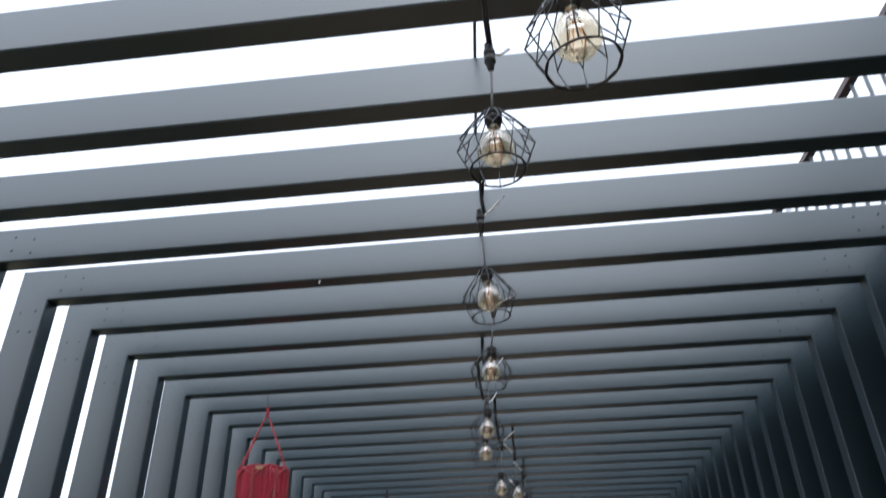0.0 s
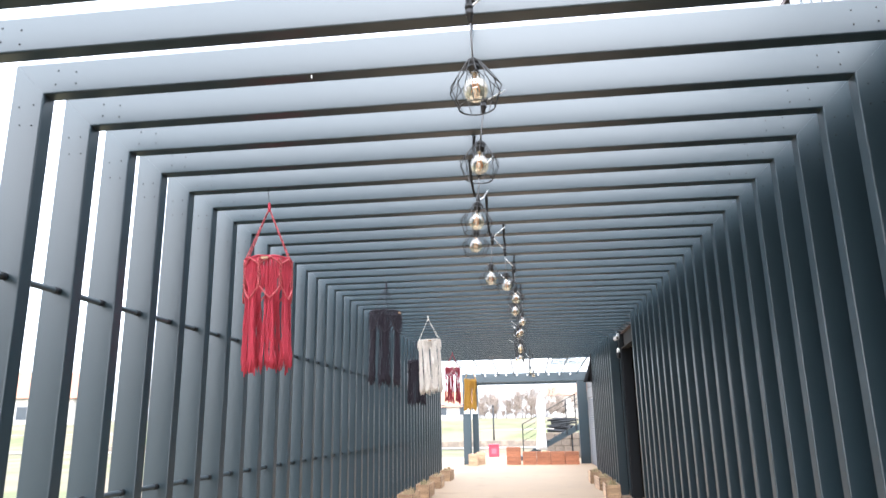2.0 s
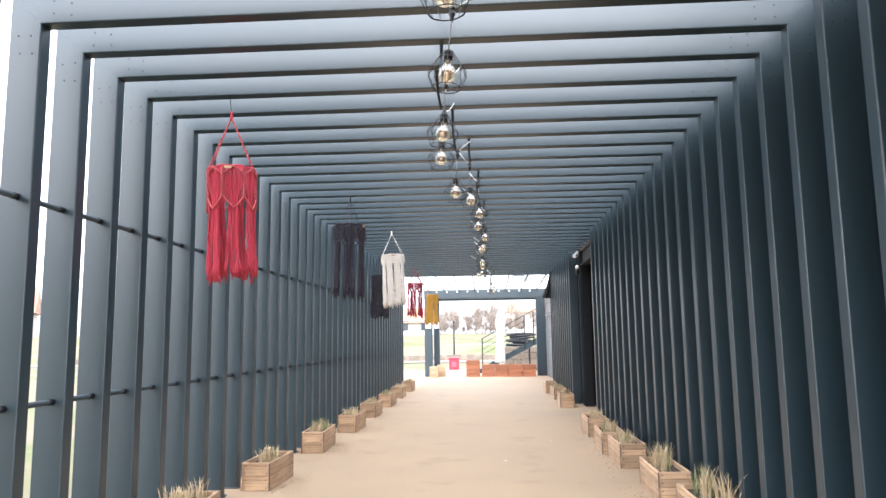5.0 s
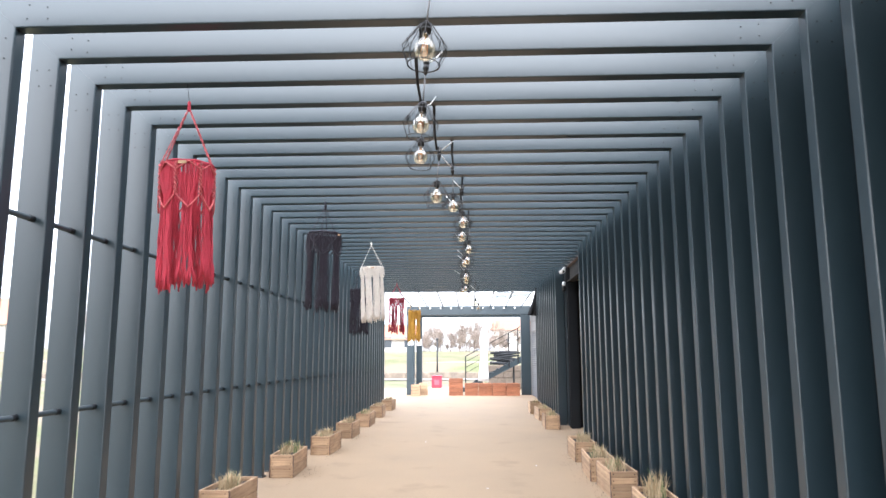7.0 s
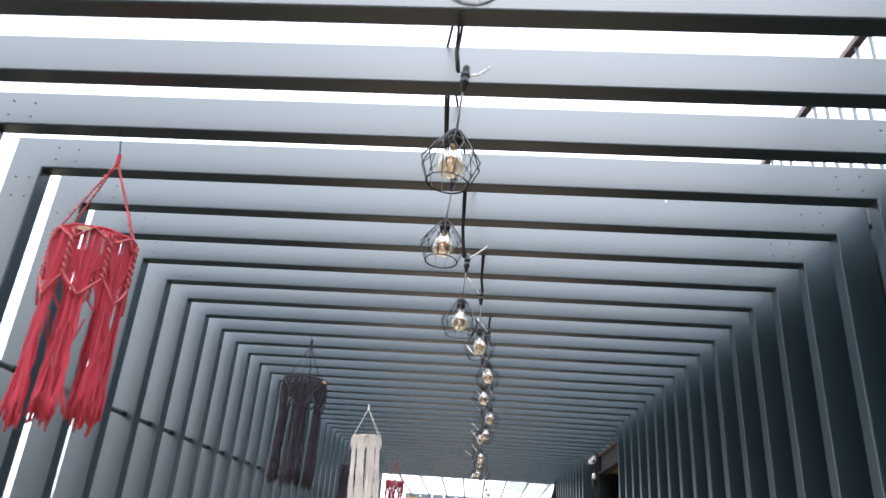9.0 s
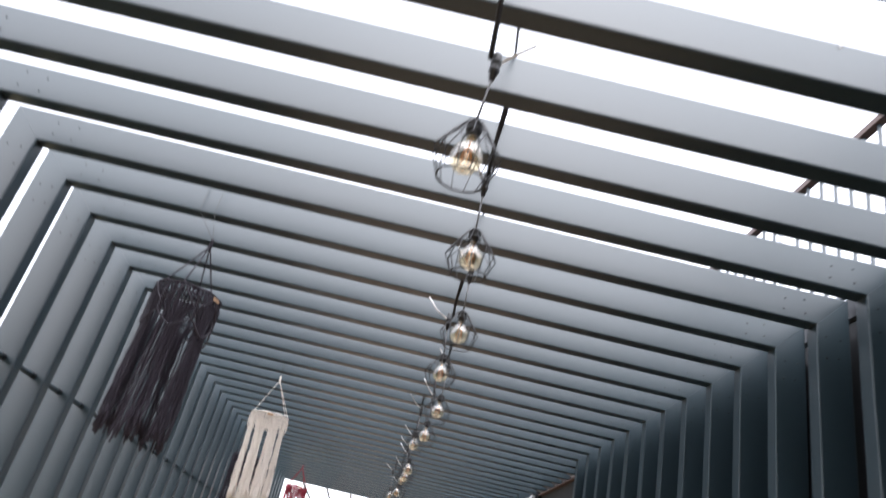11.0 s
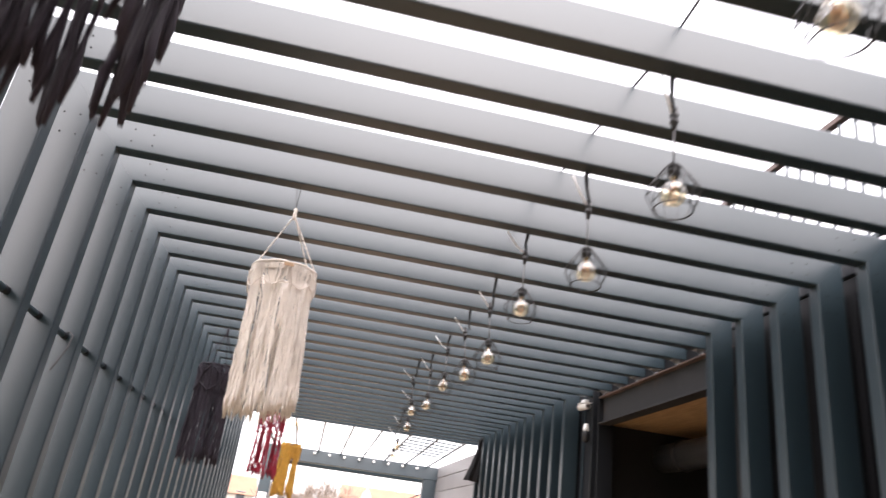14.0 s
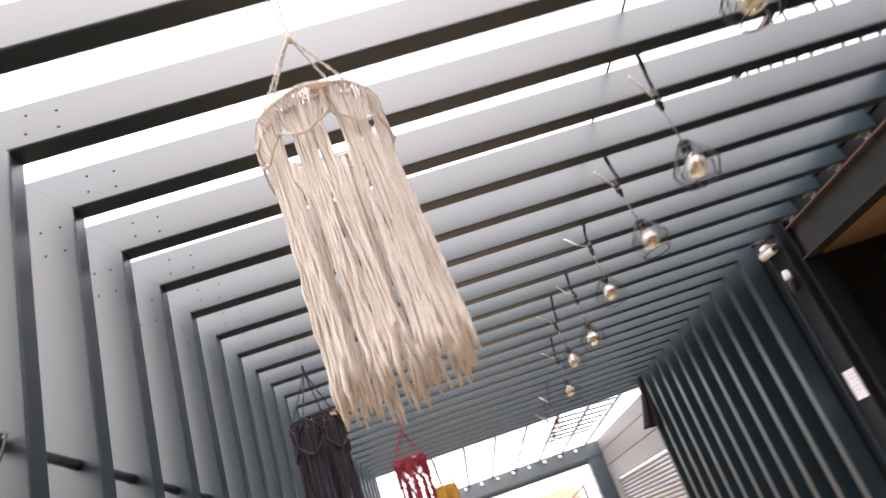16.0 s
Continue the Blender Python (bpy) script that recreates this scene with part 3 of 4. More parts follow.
for i, (x, y, lz) in enumerate(LAMPS):
    rnd = random.Random(100 + i)
    lean = rnd.uniform(-5, 5)
    la = thing("cage_lamp", "black wire cage lamp with an amber filament bulb hanging from cable", "lamp", "string of cage lamps", pose(x, y, lz, rnd.uniform(-4, 4), lean, rnd.uniform(0, 45)))
    part("bottom_ring", m_ring, part("cage", m_cage, la))
    b = part("bulb", m_bulb, la, "round amber glass bulb")
    b.visible_shadow = False
    part("bulb_cap", m_neck, b)
    part("filament", m_fil, b, "orange filament")
    part("socket", m_socket, la, "ribbed black lamp holder")
    sx, sy = rnd.uniform(-0.012, 0.012), rnd.uniform(-0.012, 0.012)
    part("cord", Solid().tube([(0, 0, 0.13), (sx * 0.4, sy * 0.4, 0.20), (sx, sy, 0.30)], 0.0042, 6).mesh("cord", GREYCORD, True), la)
    part("connector", m_plug, la, at=pose(sx, sy, 0.345))
    tw, to = rnd.uniform(-0.02, 0.03), 1 if y < 3 else -1.3
    part("cable_tie", Solid().tube([(sx - 0.011 * to, sy, 0.372), (sx + 0.012 * to, sy + 0.004, 0.378), (sx + 0.06 * to, sy + tw, 0.415), (sx + 0.115 * to, sy + tw * 2, 0.475 + tw)], 0.0052, 5).mesh("cable_tie", TIE, True), la, "white nylon cable tie with a long tail")

# the feed cable lies on top of the beams and dips to each lamp
feed = thing("feed_cable", "black rubber cable lying on the beams and dipping to each lamp", "cable")
TOP = Z + DEPTH + 0.008
pts = [(0.5, -5.2, TOP)]
for i, (x, y, lz) in enumerate(LAMPS):
    kb = math.floor((y - 0.06) / S)
    yb = S * kb + THICK + 0.004
    con = lz + 0.395
    xo = x - 0.012
    pts += [(xo, yb - 0.08, TOP), (xo, yb, TOP - 0.03), (xo + 0.005, yb + 0.01, Z - 0.01), (x - 0.01, yb + 0.5 * (y - yb), 0.6 * con + 0.4 * Z), (x, y, con)]
    kn = math.floor((y + 0.16) / S) + 1
    pts += [(x + 0.006, y + 0.006, con), (x - 0.004, yb + 0.55 * (y - yb), 0.6 * con + 0.4 * Z + 0.01), (xo + 0.017, yb + 0.012, Z - 0.005), (xo + 0.014, yb + 0.002, TOP - 0.03), (xo + 0.014, yb - 0.03, TOP)]
pts.append((0.6, END - 0.05, TOP))
part("cable", Solid().tube(pts, 0.0062, 6).mesh("cable", RUBBER, True), feed)


# ---- macrame hangings ----
def braid(a, b, n=26, r=0.0045, amp=0.0045, ph=0.0):
    """Two cords twisted round each other from a to b."""
    a, b = Vector(a), Vector(b)
    d = (b - a).normalized()
    u = d.cross(Vector((0.3, 0.9, 0.1))).normalized()
    w = u.cross(d)
    out = []
    for s in (0, math.pi):
        out.append([a.lerp(b, i / n) + u * (amp * math.cos(i * 1.1 + s + ph)) + w * (amp * math.sin(i * 1.1 + s + ph)) for i in range(n + 1)])
    return out


def macrame(label, x, y, zr, diam, bottom, top, cotton, seed, groups=6, strands=150, net=0.07, chevron=0.30, pinch=0.45, cord=0.0058, hangers=4, turn=0.0, kb=0, trim=0.0078, fine=4, swags=0, edge=None, lean=None, flare_out=0.09):
    edge = edge or cotton
    rnd = random.Random(seed)
    R, low = diam / 2, bottom - zr
    th = thing("macrame_hanging", label, "macrame", "macrame hangings", pose(x, y, zr, rnd.uniform(-2, 2), rnd.uniform(-2, 2) if lean is None else lean, turn))
    at = lambda a, z, r=R: (r * math.cos(a), r * math.sin(a), z)
    part("ring", Solid().tube([at(2 * math.pi * i / 40, 0.003 * math.sin(5 * i)) for i in range(40)], 0.0085, 8, True).mesh("ring", cotton, True), th)
    # knotted net under the ring
    nt = Solid()
    n = groups * fine
    step = 0.025 if fine < 8 else 0.012
    for row in range(max(1, int(net / step))):
        z0, z1 = -step * row, -step * (row + 1)
        for i in range(n):
            for s in (0.5, -0.5):
                a0, a1 = 2 * math.pi * (i + 0.5 * (row % 2)) / n, 2 * math.pi * (i + 0.5 * (row % 2) + s) / n
                nt.tube([at(a0, z0, R * 1.015), at(a1, z1, R * 1.015)], min(0.0042, trim * 0.7), 4)
    part("net", nt.mesh("net", cotton, True), th)
    # scalloped garlands and braided columns
    for z0, z1, shift in ((-0.006, -net - 0.045, 0.0), (-chevron * 0.70, -chevron, 0.5)):
        if shift == 0.0 and trim < 0.005:
            continue
        loop = []
        for i in range(groups):
            for t in (0, 0.25, 0.5, 0.75, 1, 1.25, 1.5, 1.75):
                f = 1 - abs(1 - t)
                loop.append(at((i + shift - 0.5 + t / 2) * 2 * math.pi / groups, z0 + (z1 - z0) * f ** 0.9 + rnd.uniform(-0.003, 0.003), R * 1.035))
        part("garland", Solid().tube(loop, trim, 6, True).mesh("garland", edge, True), th)
    for i in range(groups):
        c = i * 2 * math.pi / groups
        bo = Solid()
        for line in braid(at(c, -net * 0.6, R * 1.03), at(c, -chevron * 0.72, R * 1.03), 20, 0.0065, trim * 1.35, i):
            bo.tube(line, min(0.0075, trim), 5)
        part("braid", bo.mesh("braid", edge, True), th)
    # fringe: straight cords down to the chevron, gathered into tassels below it
    fr = Solid()
    for i in range(strands):
        a = 2 * math.pi * (i + rnd.uniform(-0.4, 0.4)) / strands
        gi = math.floor(a / (2 * math.pi) * groups) + 0.5
        ac = gi * 2 * math.pi / groups
        off = abs(a - ac) * groups / math.pi
        tie = chevron * (1 - 0.30 * off)
        end = low + rnd.uniform(-0.04, 0.045) + 0.05 * rnd.random() ** 3 + 0.018 * math.sin(2 * a + seed) + 0.02 * math.sin(gi * 5.1)
        rad = R * rnd.uniform(0.93, 1.02)
        w1, w2 = rnd.uniform(0, 6.28), rnd.uniform(0, 6.28)
        own = rnd.uniform(0.85, 1.0) * pinch
        flare = rnd.gauss(0, 0.035)
        line = []
        steps = 15
        for s in range(steps + 1):
            t = s / steps
            z = -0.008 + (end + 0.008) * t
            k = max(0.0, min(1.0, (-z - tie * 0.55) / (tie * 0.45)))
            k = k * k * (3 - 2 * k)
            below = max(0.0, (-z - tie) / (-end - tie))
            aa = a + (ac - a) * own * k * (1 - 0.30 * below) + flare * below / R * 0.4
            rr = rad * (1 + flare_out * below + 0.06 * below * math.sin(w1) - 0.06 * k)
            sway = 0.011 * below * math.sin(4.0 * below + w2)
            kink = 0.003 * min(1.0, 3 * below)
            line.append((rr * math.cos(aa) + sway + rnd.gauss(0, kink), rr * math.sin(aa) + sway * 0.6 + rnd.gauss(0, kink), z))
        q = cord * rnd.uniform(0.8, 1.15)
        radii = [q * rnd.uniform(0.78, 1.28) for _ in range(steps - 1)] + [q * 1.7, q * 0.8]
        fr.tube(line, radii, 5)
    part("fringe", fr.mesh("fringe", cotton, True), th, "loose hanging cords with knotted ends")
    for i in range(swags):
        a0 = rnd.uniform(0, 6.28)
        a1 = a0 + 2 * math.pi / groups * rnd.choice((1, 2))
        z0, dip = -chevron, rnd.uniform(0.10, 0.24)
        part("swag", Solid().tube([at(a0 + (a1 - a0) * t / 10, z0 - dip * (1 - abs(t / 5 - 1) ** 2.2), R * 1.04) for t in range(11)], cord * 0.9, 5).mesh("swag", cotton, True), th)
    # cords from the ring to the loop, and the thin string over the beam
    tz = top - zr
    for i in range(hangers):
        a = (math.pi * (i % 2) + (0.32 if i < 2 else -0.32)) + 0.1
        hc = Solid()
        for line in braid(at(a, 0.0), (0, 0, tz), 34, 0.0042, cord * 0.72, i):
            hc.tube(line, cord * 0.58, 5)
        part("hanging_cord", hc.mesh("hanging_cord", edge, True), th)
    part("loop", Solid().lathe([(0.004, -0.03), (0.011, -0.02), (0.013, 0.0), (0.010, 0.025), (0.012, 0.04), (0.004, 0.055)], 10).mesh("loop", cotton, True), th, at=pose(0, 0, tz))
    yb, zb = S * kb - y, Z - zr
    st = Solid().tube([(0, 0, tz + 0.04), (0.004, yb - 0.003, zb), (0.004, yb - 0.003, zb + DEPTH)], 0.0019, 4)
    st.tube([(0, 0, tz + 0.04), (-0.012, yb + THICK + 0.003, zb), (-0.012, yb + THICK + 0.003, zb + DEPTH)], 0.0019, 4)
    part("string", st.mesh("string", RUBBER), th, "thin black string over the beam")
    part("tag", Solid().box(-0.028, -R * 1.06 - 0.004, -0.030, 0.028, -R * 1.06, -0.008, 0.002).mesh("tag", TAG), th, "small wooden tag")
    return th


macrame("red cotton macrame cylinder hanging from a beam on black string", -1.61, 1.45, 2.925, 0.365, 2.05, 3.375, COTTON_RED, 3, 7, 120, 0.02, 0.34, 0.66, 0.0058, 4, 12, 3, 0.0066, 4, 1, PALE_LIT_RED, lean=-1.6, flare_out=0.04)
macrame("dark aubergine macrame cylinder with long knotted cords hanging from beam", -1.235, 4.42, 2.94, 0.375, 2.075, 3.27, COTTON_DARK, 5, 6, 108, 0.085, 0.26, 0.52, 0.0047, 4, 68, 10, 0.0054, 6, 0, PALE_DARK, flare_out=0.03)
macrame("cream cotton macrame cylinder with long fringe hanging from beam", -1.155, 7.72, 2.955, 0.375, 2.11, 3.33, COTTON_CREAM, 8, 8, 190, 0.05, 0.15, 0.36, 0.0042, 4, 10, 17, 0.0044, 10, lean=-2.2, flare_out=0.02)
macrame("dark aubergine macrame cylinder hanging close to the open posts", -1.87, 10.9, 2.905, 0.36, 2.0, 3.27, COTTON_DARK, 11, 6, 100, 0.06, 0.26, 0.4, 0.005, 4, 50, 24)
macrame("wine red macrame cylinder with sparse fringe near the end of walk", -1.47, 14.45, 3.0, 0.38, 2.12, 3.36, COTTON_WINE, 13, 5, 56, 0.04, 0.30, 0.85, 0.007, 4, 20, 32, 0.0078, 4, 3)
macrame("ochre yellow macrame cylinder at the end of the covered walk", -1.19, 16.7, 2.82, 0.335, 1.96, 3.22, COTTON_OCHRE, 17, 5, 130, 0.04, 0.30, 0.28, 0.007, 4, 0, 37)


# ---- planters along both sides ----
def tuft(x, y, z, w, l, seed, dry, height, count=170):
    rnd = random.Random(seed)
    th = thing("ornamental_grass", "tuft of dry straw-coloured grass growing in planter" if dry > 0.6 else "tuft of green and straw-coloured grass growing in planter", "grass", "grasses in planters", pose(x, y, z))
    for name, mat, share in (("dry_blades", DRY, dry), ("green_blades", GREEN, 1 - dry)):
        b = Solid()
        clumps = [(rnd.uniform(-w, w) * 0.32, rnd.uniform(-l, l) * 0.33) for _ in range(7)]
        for i in range(int(count * share)):
            cx, cy = rnd.choice(clumps)
            cx, cy = cx + rnd.gauss(0, 0.025), cy + rnd.gauss(0, 0.035)
            cx, cy = max(-w * 0.42, min(w * 0.42, cx)), max(-l * 0.45, min(l * 0.45, cy))
            a, h = rnd.uniform(0, 6.28), height * rnd.uniform(0.45, 1.1)
            lean = h * rnd.uniform(0.05, 0.55)
            dx, dy = math.cos(a), math.sin(a)
            wd = rnd.uniform(0.003, 0.0058)
            n = len(b.v)
            for t in (0, 0.4, 0.75):
                px, py, pz = cx + dx * lean * t * t, cy + dy * lean * t * t, h * t * (1 - 0.15 * t)
                b.v += [(px - dy * wd * (1 - 0.5 * t), py + dx * wd * (1 - 0.5 * t), pz), (px + dy * wd * (1 - 0.5 * t), py - dx * wd * (1 - 0.5 * t), pz)]
            b.v.append((cx + dx * lean, cy + dy * lean, h * 0.86))
            b.f += [(n, n + 1, n + 3, n + 2), (n + 2, n + 3, n + 5, n + 4), (n + 4, n + 5, n + 6)]
        if b.f:
            part(name, b.mesh(name, mat), th)
    return th


PW, PH = 0.31, 0.29


def planter_kit(l, n=2):
    t, hb = 0.022, PH / n - 0.004
    return dict(long=Solid().box(-t / 2, -l / 2, 0, t / 2, l / 2, hb, 0.003).mesh("long_board", PLANK),
                end=Solid().box(-PW / 2 + t, -t / 2, 0, PW / 2 - t, t / 2, hb, 0.003).mesh("end_board", PLANK_X),
                batten=Solid().box(-0.018, -0.018, 0.005, 0.018, 0.018, PH - 0.012, 0.002).mesh("batten", PLANK),
                soil=Solid().box(-PW / 2 + t + 0.002, -l / 2 + t, PH - 0.07, PW / 2 - t - 0.002, l / 2 - t, PH - 0.05).mesh("soil", SOIL), l=l, t=t, n=n)


KITS = [planter_kit(0.86), planter_kit(0.80), planter_kit(0.92)]
KITS_NARROW = [planter_kit(0.86, 4), planter_kit(0.80, 4), planter_kit(0.92, 4)]
m_nail = Solid().lathe([(0.0065, 0), (0.0065, 0.0015), (0.002, 0.0025)], 6).mesh("nail", STEEL_DARK)
m_corner = Solid().box(-0.006, -0.006, 0, 0.006, 0.006, PH - 0.012, 0.002).mesh("corner_iron", RAIL_RUST)


def planter(x, y, seed, turn, dry, height):
    """x, y: the middle of the box."""
    rnd = random.Random(seed)
    kit = (KITS_NARROW if x > 0 else KITS)[seed % 3]
    l, t = kit["l"], kit["t"]
    th = thing("planter_box", "weathered wooden plank planter box standing along the posts", "planter", "planter boxes", pose(x, y, 0, 0, 0, turn))
    for z in [PH / kit["n"] * i for i in range(kit["n"])]:
        for sx in (-1, 1):
            part("board", kit["long"], th, at=pose(sx * (PW / 2 - t / 2), rnd.uniform(-0.004, 0.004), z, 0, rnd.uniform(-0.6, 0.6), 0))
        for sy in (-1, 1):
            bd = part("board", kit["end"], th, at=pose(0, sy * (l / 2 - t / 2 - 0.006), z + 0.001))
            for sx in (-1, 1):
                for nz in ((0.03, 0.11) if kit["n"] == 2 else (0.035,)):
                    part("nail", m_nail, bd, at=pose(sx * (PW / 2 - 0.038 - 0.008 * (nz > 0.05)), sy * t / 2, nz, -90 * sy, 0, 0))
    for sx in (-1, 1):
        for sy in (-1, 1):
            part("batten", kit["batten"], th, at=pose(sx * (PW / 2 - t - 0.018), sy * (l / 2 - t - 0.026), 0))
            part("corner_iron", m_corner, th, at=pose(sx * (PW / 2 - 0.004), sy * (l / 2 - 0.004), 0.004))
    part("soil", kit["soil"], th, "dark dry soil")
    tuft(x, y, PH - 0.055, PW - 0.06, l - 0.1, seed + 500, dry, height)


LEFT_BOXES = [(1.72, 0.98, 0.24), (3.86, 0.92, 0.20), (6.28, 0.6, 0.2), (8.3, 0.93, 0.18), (10.45, 0.97, 0.17), (12.6, 0.7, 0.15), (14.8, 0.97, 0.16), (17.0, 0.9, 0.15)]
for i, (y, dry, h) in enumerate(LEFT_BOXES):
    planter(-2.045 + (0.02 if i % 2 else 0) + (0.07 if i > 2 else 0), y, i, random.Random(i).uniform(-2.5, 2.5), dry, h)
RIGHT_BOXES = [(1.98, 0.75, 0.30), (3.35, 0.85, 0.27), (5.05, 0.8, 0.19), (6.1, 0.85, 0.19), (7.65, 0.95, 0.20), (12.1, 0.9, 0.16), (14.1, 0.9, 0.15), (15.9, 0.9, 0.15)]
for i, (y, dry, h) in enumerate(RIGHT_BOXES):
    planter(2.17 + (-0.02 if i % 2 else 0.01) - (0.07 if 1 < i < 5 else 0), y, 20 + i, random.Random(40 + i).uniform(-2.5, 2.5), dry, h)

crumbs = Solid()
rnd = random.Random(402)
for bx, boxes in ((-2.02, LEFT_BOXES[:5]), (2.12, RIGHT_BOXES[:5])):
    for y, dry, h in boxes:
        for _ in range(46):
            d = abs(rnd.gauss(0, 0.11))
            cx = bx + (0.17 + d) * (1 if bx < 0 else -1)
            cy, q = y + rnd.gauss(-0.15, 0.34), rnd.uniform(0.003, 0.009) * (1 - min(0.6, d))
            n = len(crumbs.v)
            crumbs.v += [(cx + q * math.cos(a), cy + q * rnd.uniform(0.6, 1.5) * math.sin(a), 0.0006) for a in (0.3, 1.7, 2.9, 4.4)] + [(cx, cy, 0.0006 + q * 0.7)]
            crumbs.f += [(n, n + 1, n + 4), (n + 1, n + 2, n + 4), (n + 2, n + 3, n + 4), (n + 3, n, n + 4)]
tagged(new("soil_crumbs", crumbs.mesh("soil_crumbs", SOIL)), "dark crumbs of soil and dry leaf spilled beside the planters", "soil", kind="stuff")

# ---- the open court past the end of the walk, drawn at a scale of its own and set in place below ----
before_court = set(scene.objects)
YP = 26.4
portal_far = thing("far_portal", "blue-grey steel portal of columns and beam across the court", "portal")
part("column", Solid().box(-2.30, YP, 0, -1.97, YP + 0.3, 3.36, 0.01).mesh("column", STEEL), portal_far)
part("column", Solid().box(-1.96, YP + 0.8, 0, -1.70, YP + 1.0, 3.36, 0.01).mesh("column", STEEL), portal_far)
part("column", Solid().box(2.55, YP, 0, 2.95, YP + 0.3, 3.36, 0.01).mesh("column", STEEL), portal_far)
part("beam", Solid().box(-2.32, YP - 0.01, 3.36, 3.04, YP + 0.31, 3.74, 0.01).mesh("beam", STEEL), portal_far)
part("inner_beam", Solid().box(-1.93, YP + 0.8, 3.30, 3.0, YP + 1.0, 3.47, 0.01).mesh("inner_beam", STEEL), portal_far)
for a, b, yy in ((-2.25, -2.02, YP - 0.012), (-1.93, -1.72, YP + 0.788)):
    pl = thing("sign_plate", "small white plate fixed to the steel column", "sign", "plates on columns")
    part("plate", Solid().box(a, yy - 0.006, 2.08, b, yy, 2.36, 0.002).mesh("plate", WHITE), pl)

m_globe = Solid().lathe([(0.010, 0.045), (0.02, 0.035), (0.034, 0.015), (0.038, 0.0), (0.033, -0.02), (0.02, -0.033), (0.003, -0.038)], 14).mesh("globe", WHITE, True)
m_cap = Solid().lathe([(0.006, 0.09), (0.02, 0.085), (0.02, 0.045), (0.014, 0.04)], 10).mesh("cap", BLACK, True)
for i in range(10):
    gl = thing("festoon_bulb", "white globe bulb on the edge of the far beam", "bulb", "festoon bulbs", pose(-1.75 + 0.45 * i, YP - 0.09, 3.64))
    part("globe", m_globe, gl)
    part("cap", m_cap, gl)
    part("clip", Solid().tube([(0, 0, 0.088), (0, 0.075, 0.09)], 0.006, 5).mesh("clip", BLACK), gl)
for i in range(4):
    gl = thing("festoon_bulb", "white globe bulb under the inner far beam", "bulb", "festoon bulbs", pose(-1.35 + 0.42 * i, YP + 0.75, 3.12))
    part("globe", m_globe, gl)
    part("cap", m_cap, gl)

clad = Solid().box(2.97, 19.75, 2.62, 3.05, YP + 0.2, 3.02, 0.008).box(2.97, 19.75, 3.035, 3.05, YP + 0.2, 3.42, 0.008).box(2.97, 19.75, 3.435, 3.05, YP + 0.2, 3.75, 0.008)
clad.box(2.97, 19.75, 0, 3.05, 20.3, 2.61, 0.008).box(2.97, YP - 0.6, 0, 3.05, YP + 0.2, 2.61, 0.008)
setting("wall_court", clad.mesh("wall_court", CLAD), "light grey panelled wall above the roller shutter", "wall")
shut = thing("roller_shutter", "closed grey metal roller shutter with narrow slats", "shutter")
m_slat = Solid().tube([(3.005, 20.31, 0), (3.005, YP - 0.61, 0)], 0.043, 6).mesh("slat", SHUTTER)
for i in range(30):
    part("slat", m_slat, shut, at=pose(0, 0, 0.045 + 0.086 * i))

# outside stair with its railing
stair = thing("outside_stair", "dark steel outside stair with railing rising beside the court", "stair")
m_tread = Solid().box(-0.15, 0, -0.02, 0.15, 0.95, 0.02, 0.004).mesh("tread", STEEL_DARK)
for i in range(12):
    part("tread", m_tread, stair, at=pose(0.10 + 0.33 * i, 28.9, 0.17 * (i + 1)))
for yy in (28.86, 29.87):
    ring = [(-0.25, 0.0), (0.10, 0.0), (3.6, 1.74), (3.6, 2.03)]
    part("stringer", Solid().prism([(x, yy, z) for x, z in ring], [(x, yy + 0.03, z) for x, z in ring]).mesh("stringer", STEEL), stair)
for x in (0.18, 1.17, 2.16, 2.58, 3.5):
    part("rail_post", Solid().box(x - 0.025, 28.81, 0.5 * x + 0.02, x + 0.025, 28.86, 0.534 * x + 1.51, 0.003).mesh("rail_post", STEEL_DARK), stair)
for h in (1.50, 1.25, 1.0, 0.75):
    part("rail", Solid().tube([(0.18, 28.835, 0.534 * 0.18 + h), (3.5, 28.835, 0.534 * 3.5 + h)], 0.022 if h > 1.4 else 0.012, 6).mesh("rail", STEEL_DARK), stair)
stair_post = Solid().box(2.35, 29.2, 0, 2.43, 29.28, 1.5, 0.004).mesh("support", STEEL_DARK)
part("support", stair_post, stair)

par = thing("closed_parasol", "closed white canvas parasol standing behind the crates", "parasol", at=pose(0.97, 28.2, 0, 0, 1.5, 0))
cp = Solid()
prof = [(0.04, 2.90), (0.10, 2.82), (0.165, 2.55), (0.20, 2.30), (0.17, 2.05), (0.14, 1.75), (0.155, 1.3), (0.19, 0.8), (0.21, 0.5)]
for r, z in prof:
    for s in range(24):
        a = 2 * math.pi * s / 24
        cp.v.append((r * (1 + 0.16 * math.cos(8 * a)) * math.cos(a), r * (1 + 0.16 * math.cos(8 * a)) * math.sin(a), z))
for i in range(len(prof) - 1):
    for s in range(24):
        t = (s + 1) % 24
        cp.f.append((i * 24 + s, i * 24 + t, (i + 1) * 24 + t, (i + 1) * 24 + s))
cp.f.append(tuple(range(24)))
cp.f.append(tuple((len(prof) - 1) * 24 + s for s in reversed(range(24))))
part("canopy", cp.mesh("canopy", CANVAS, True), par)
part("pole", Solid().tube([(0, 0, 0.05), (0, 0, 2.96)], 0.025, 10).mesh("pole", WHITE, True), par)
part("base", Solid().box(-0.3, -0.3, 0, 0.3, 0.3, 0.08, 0.01).mesh("base", STEEL_DARK), par)

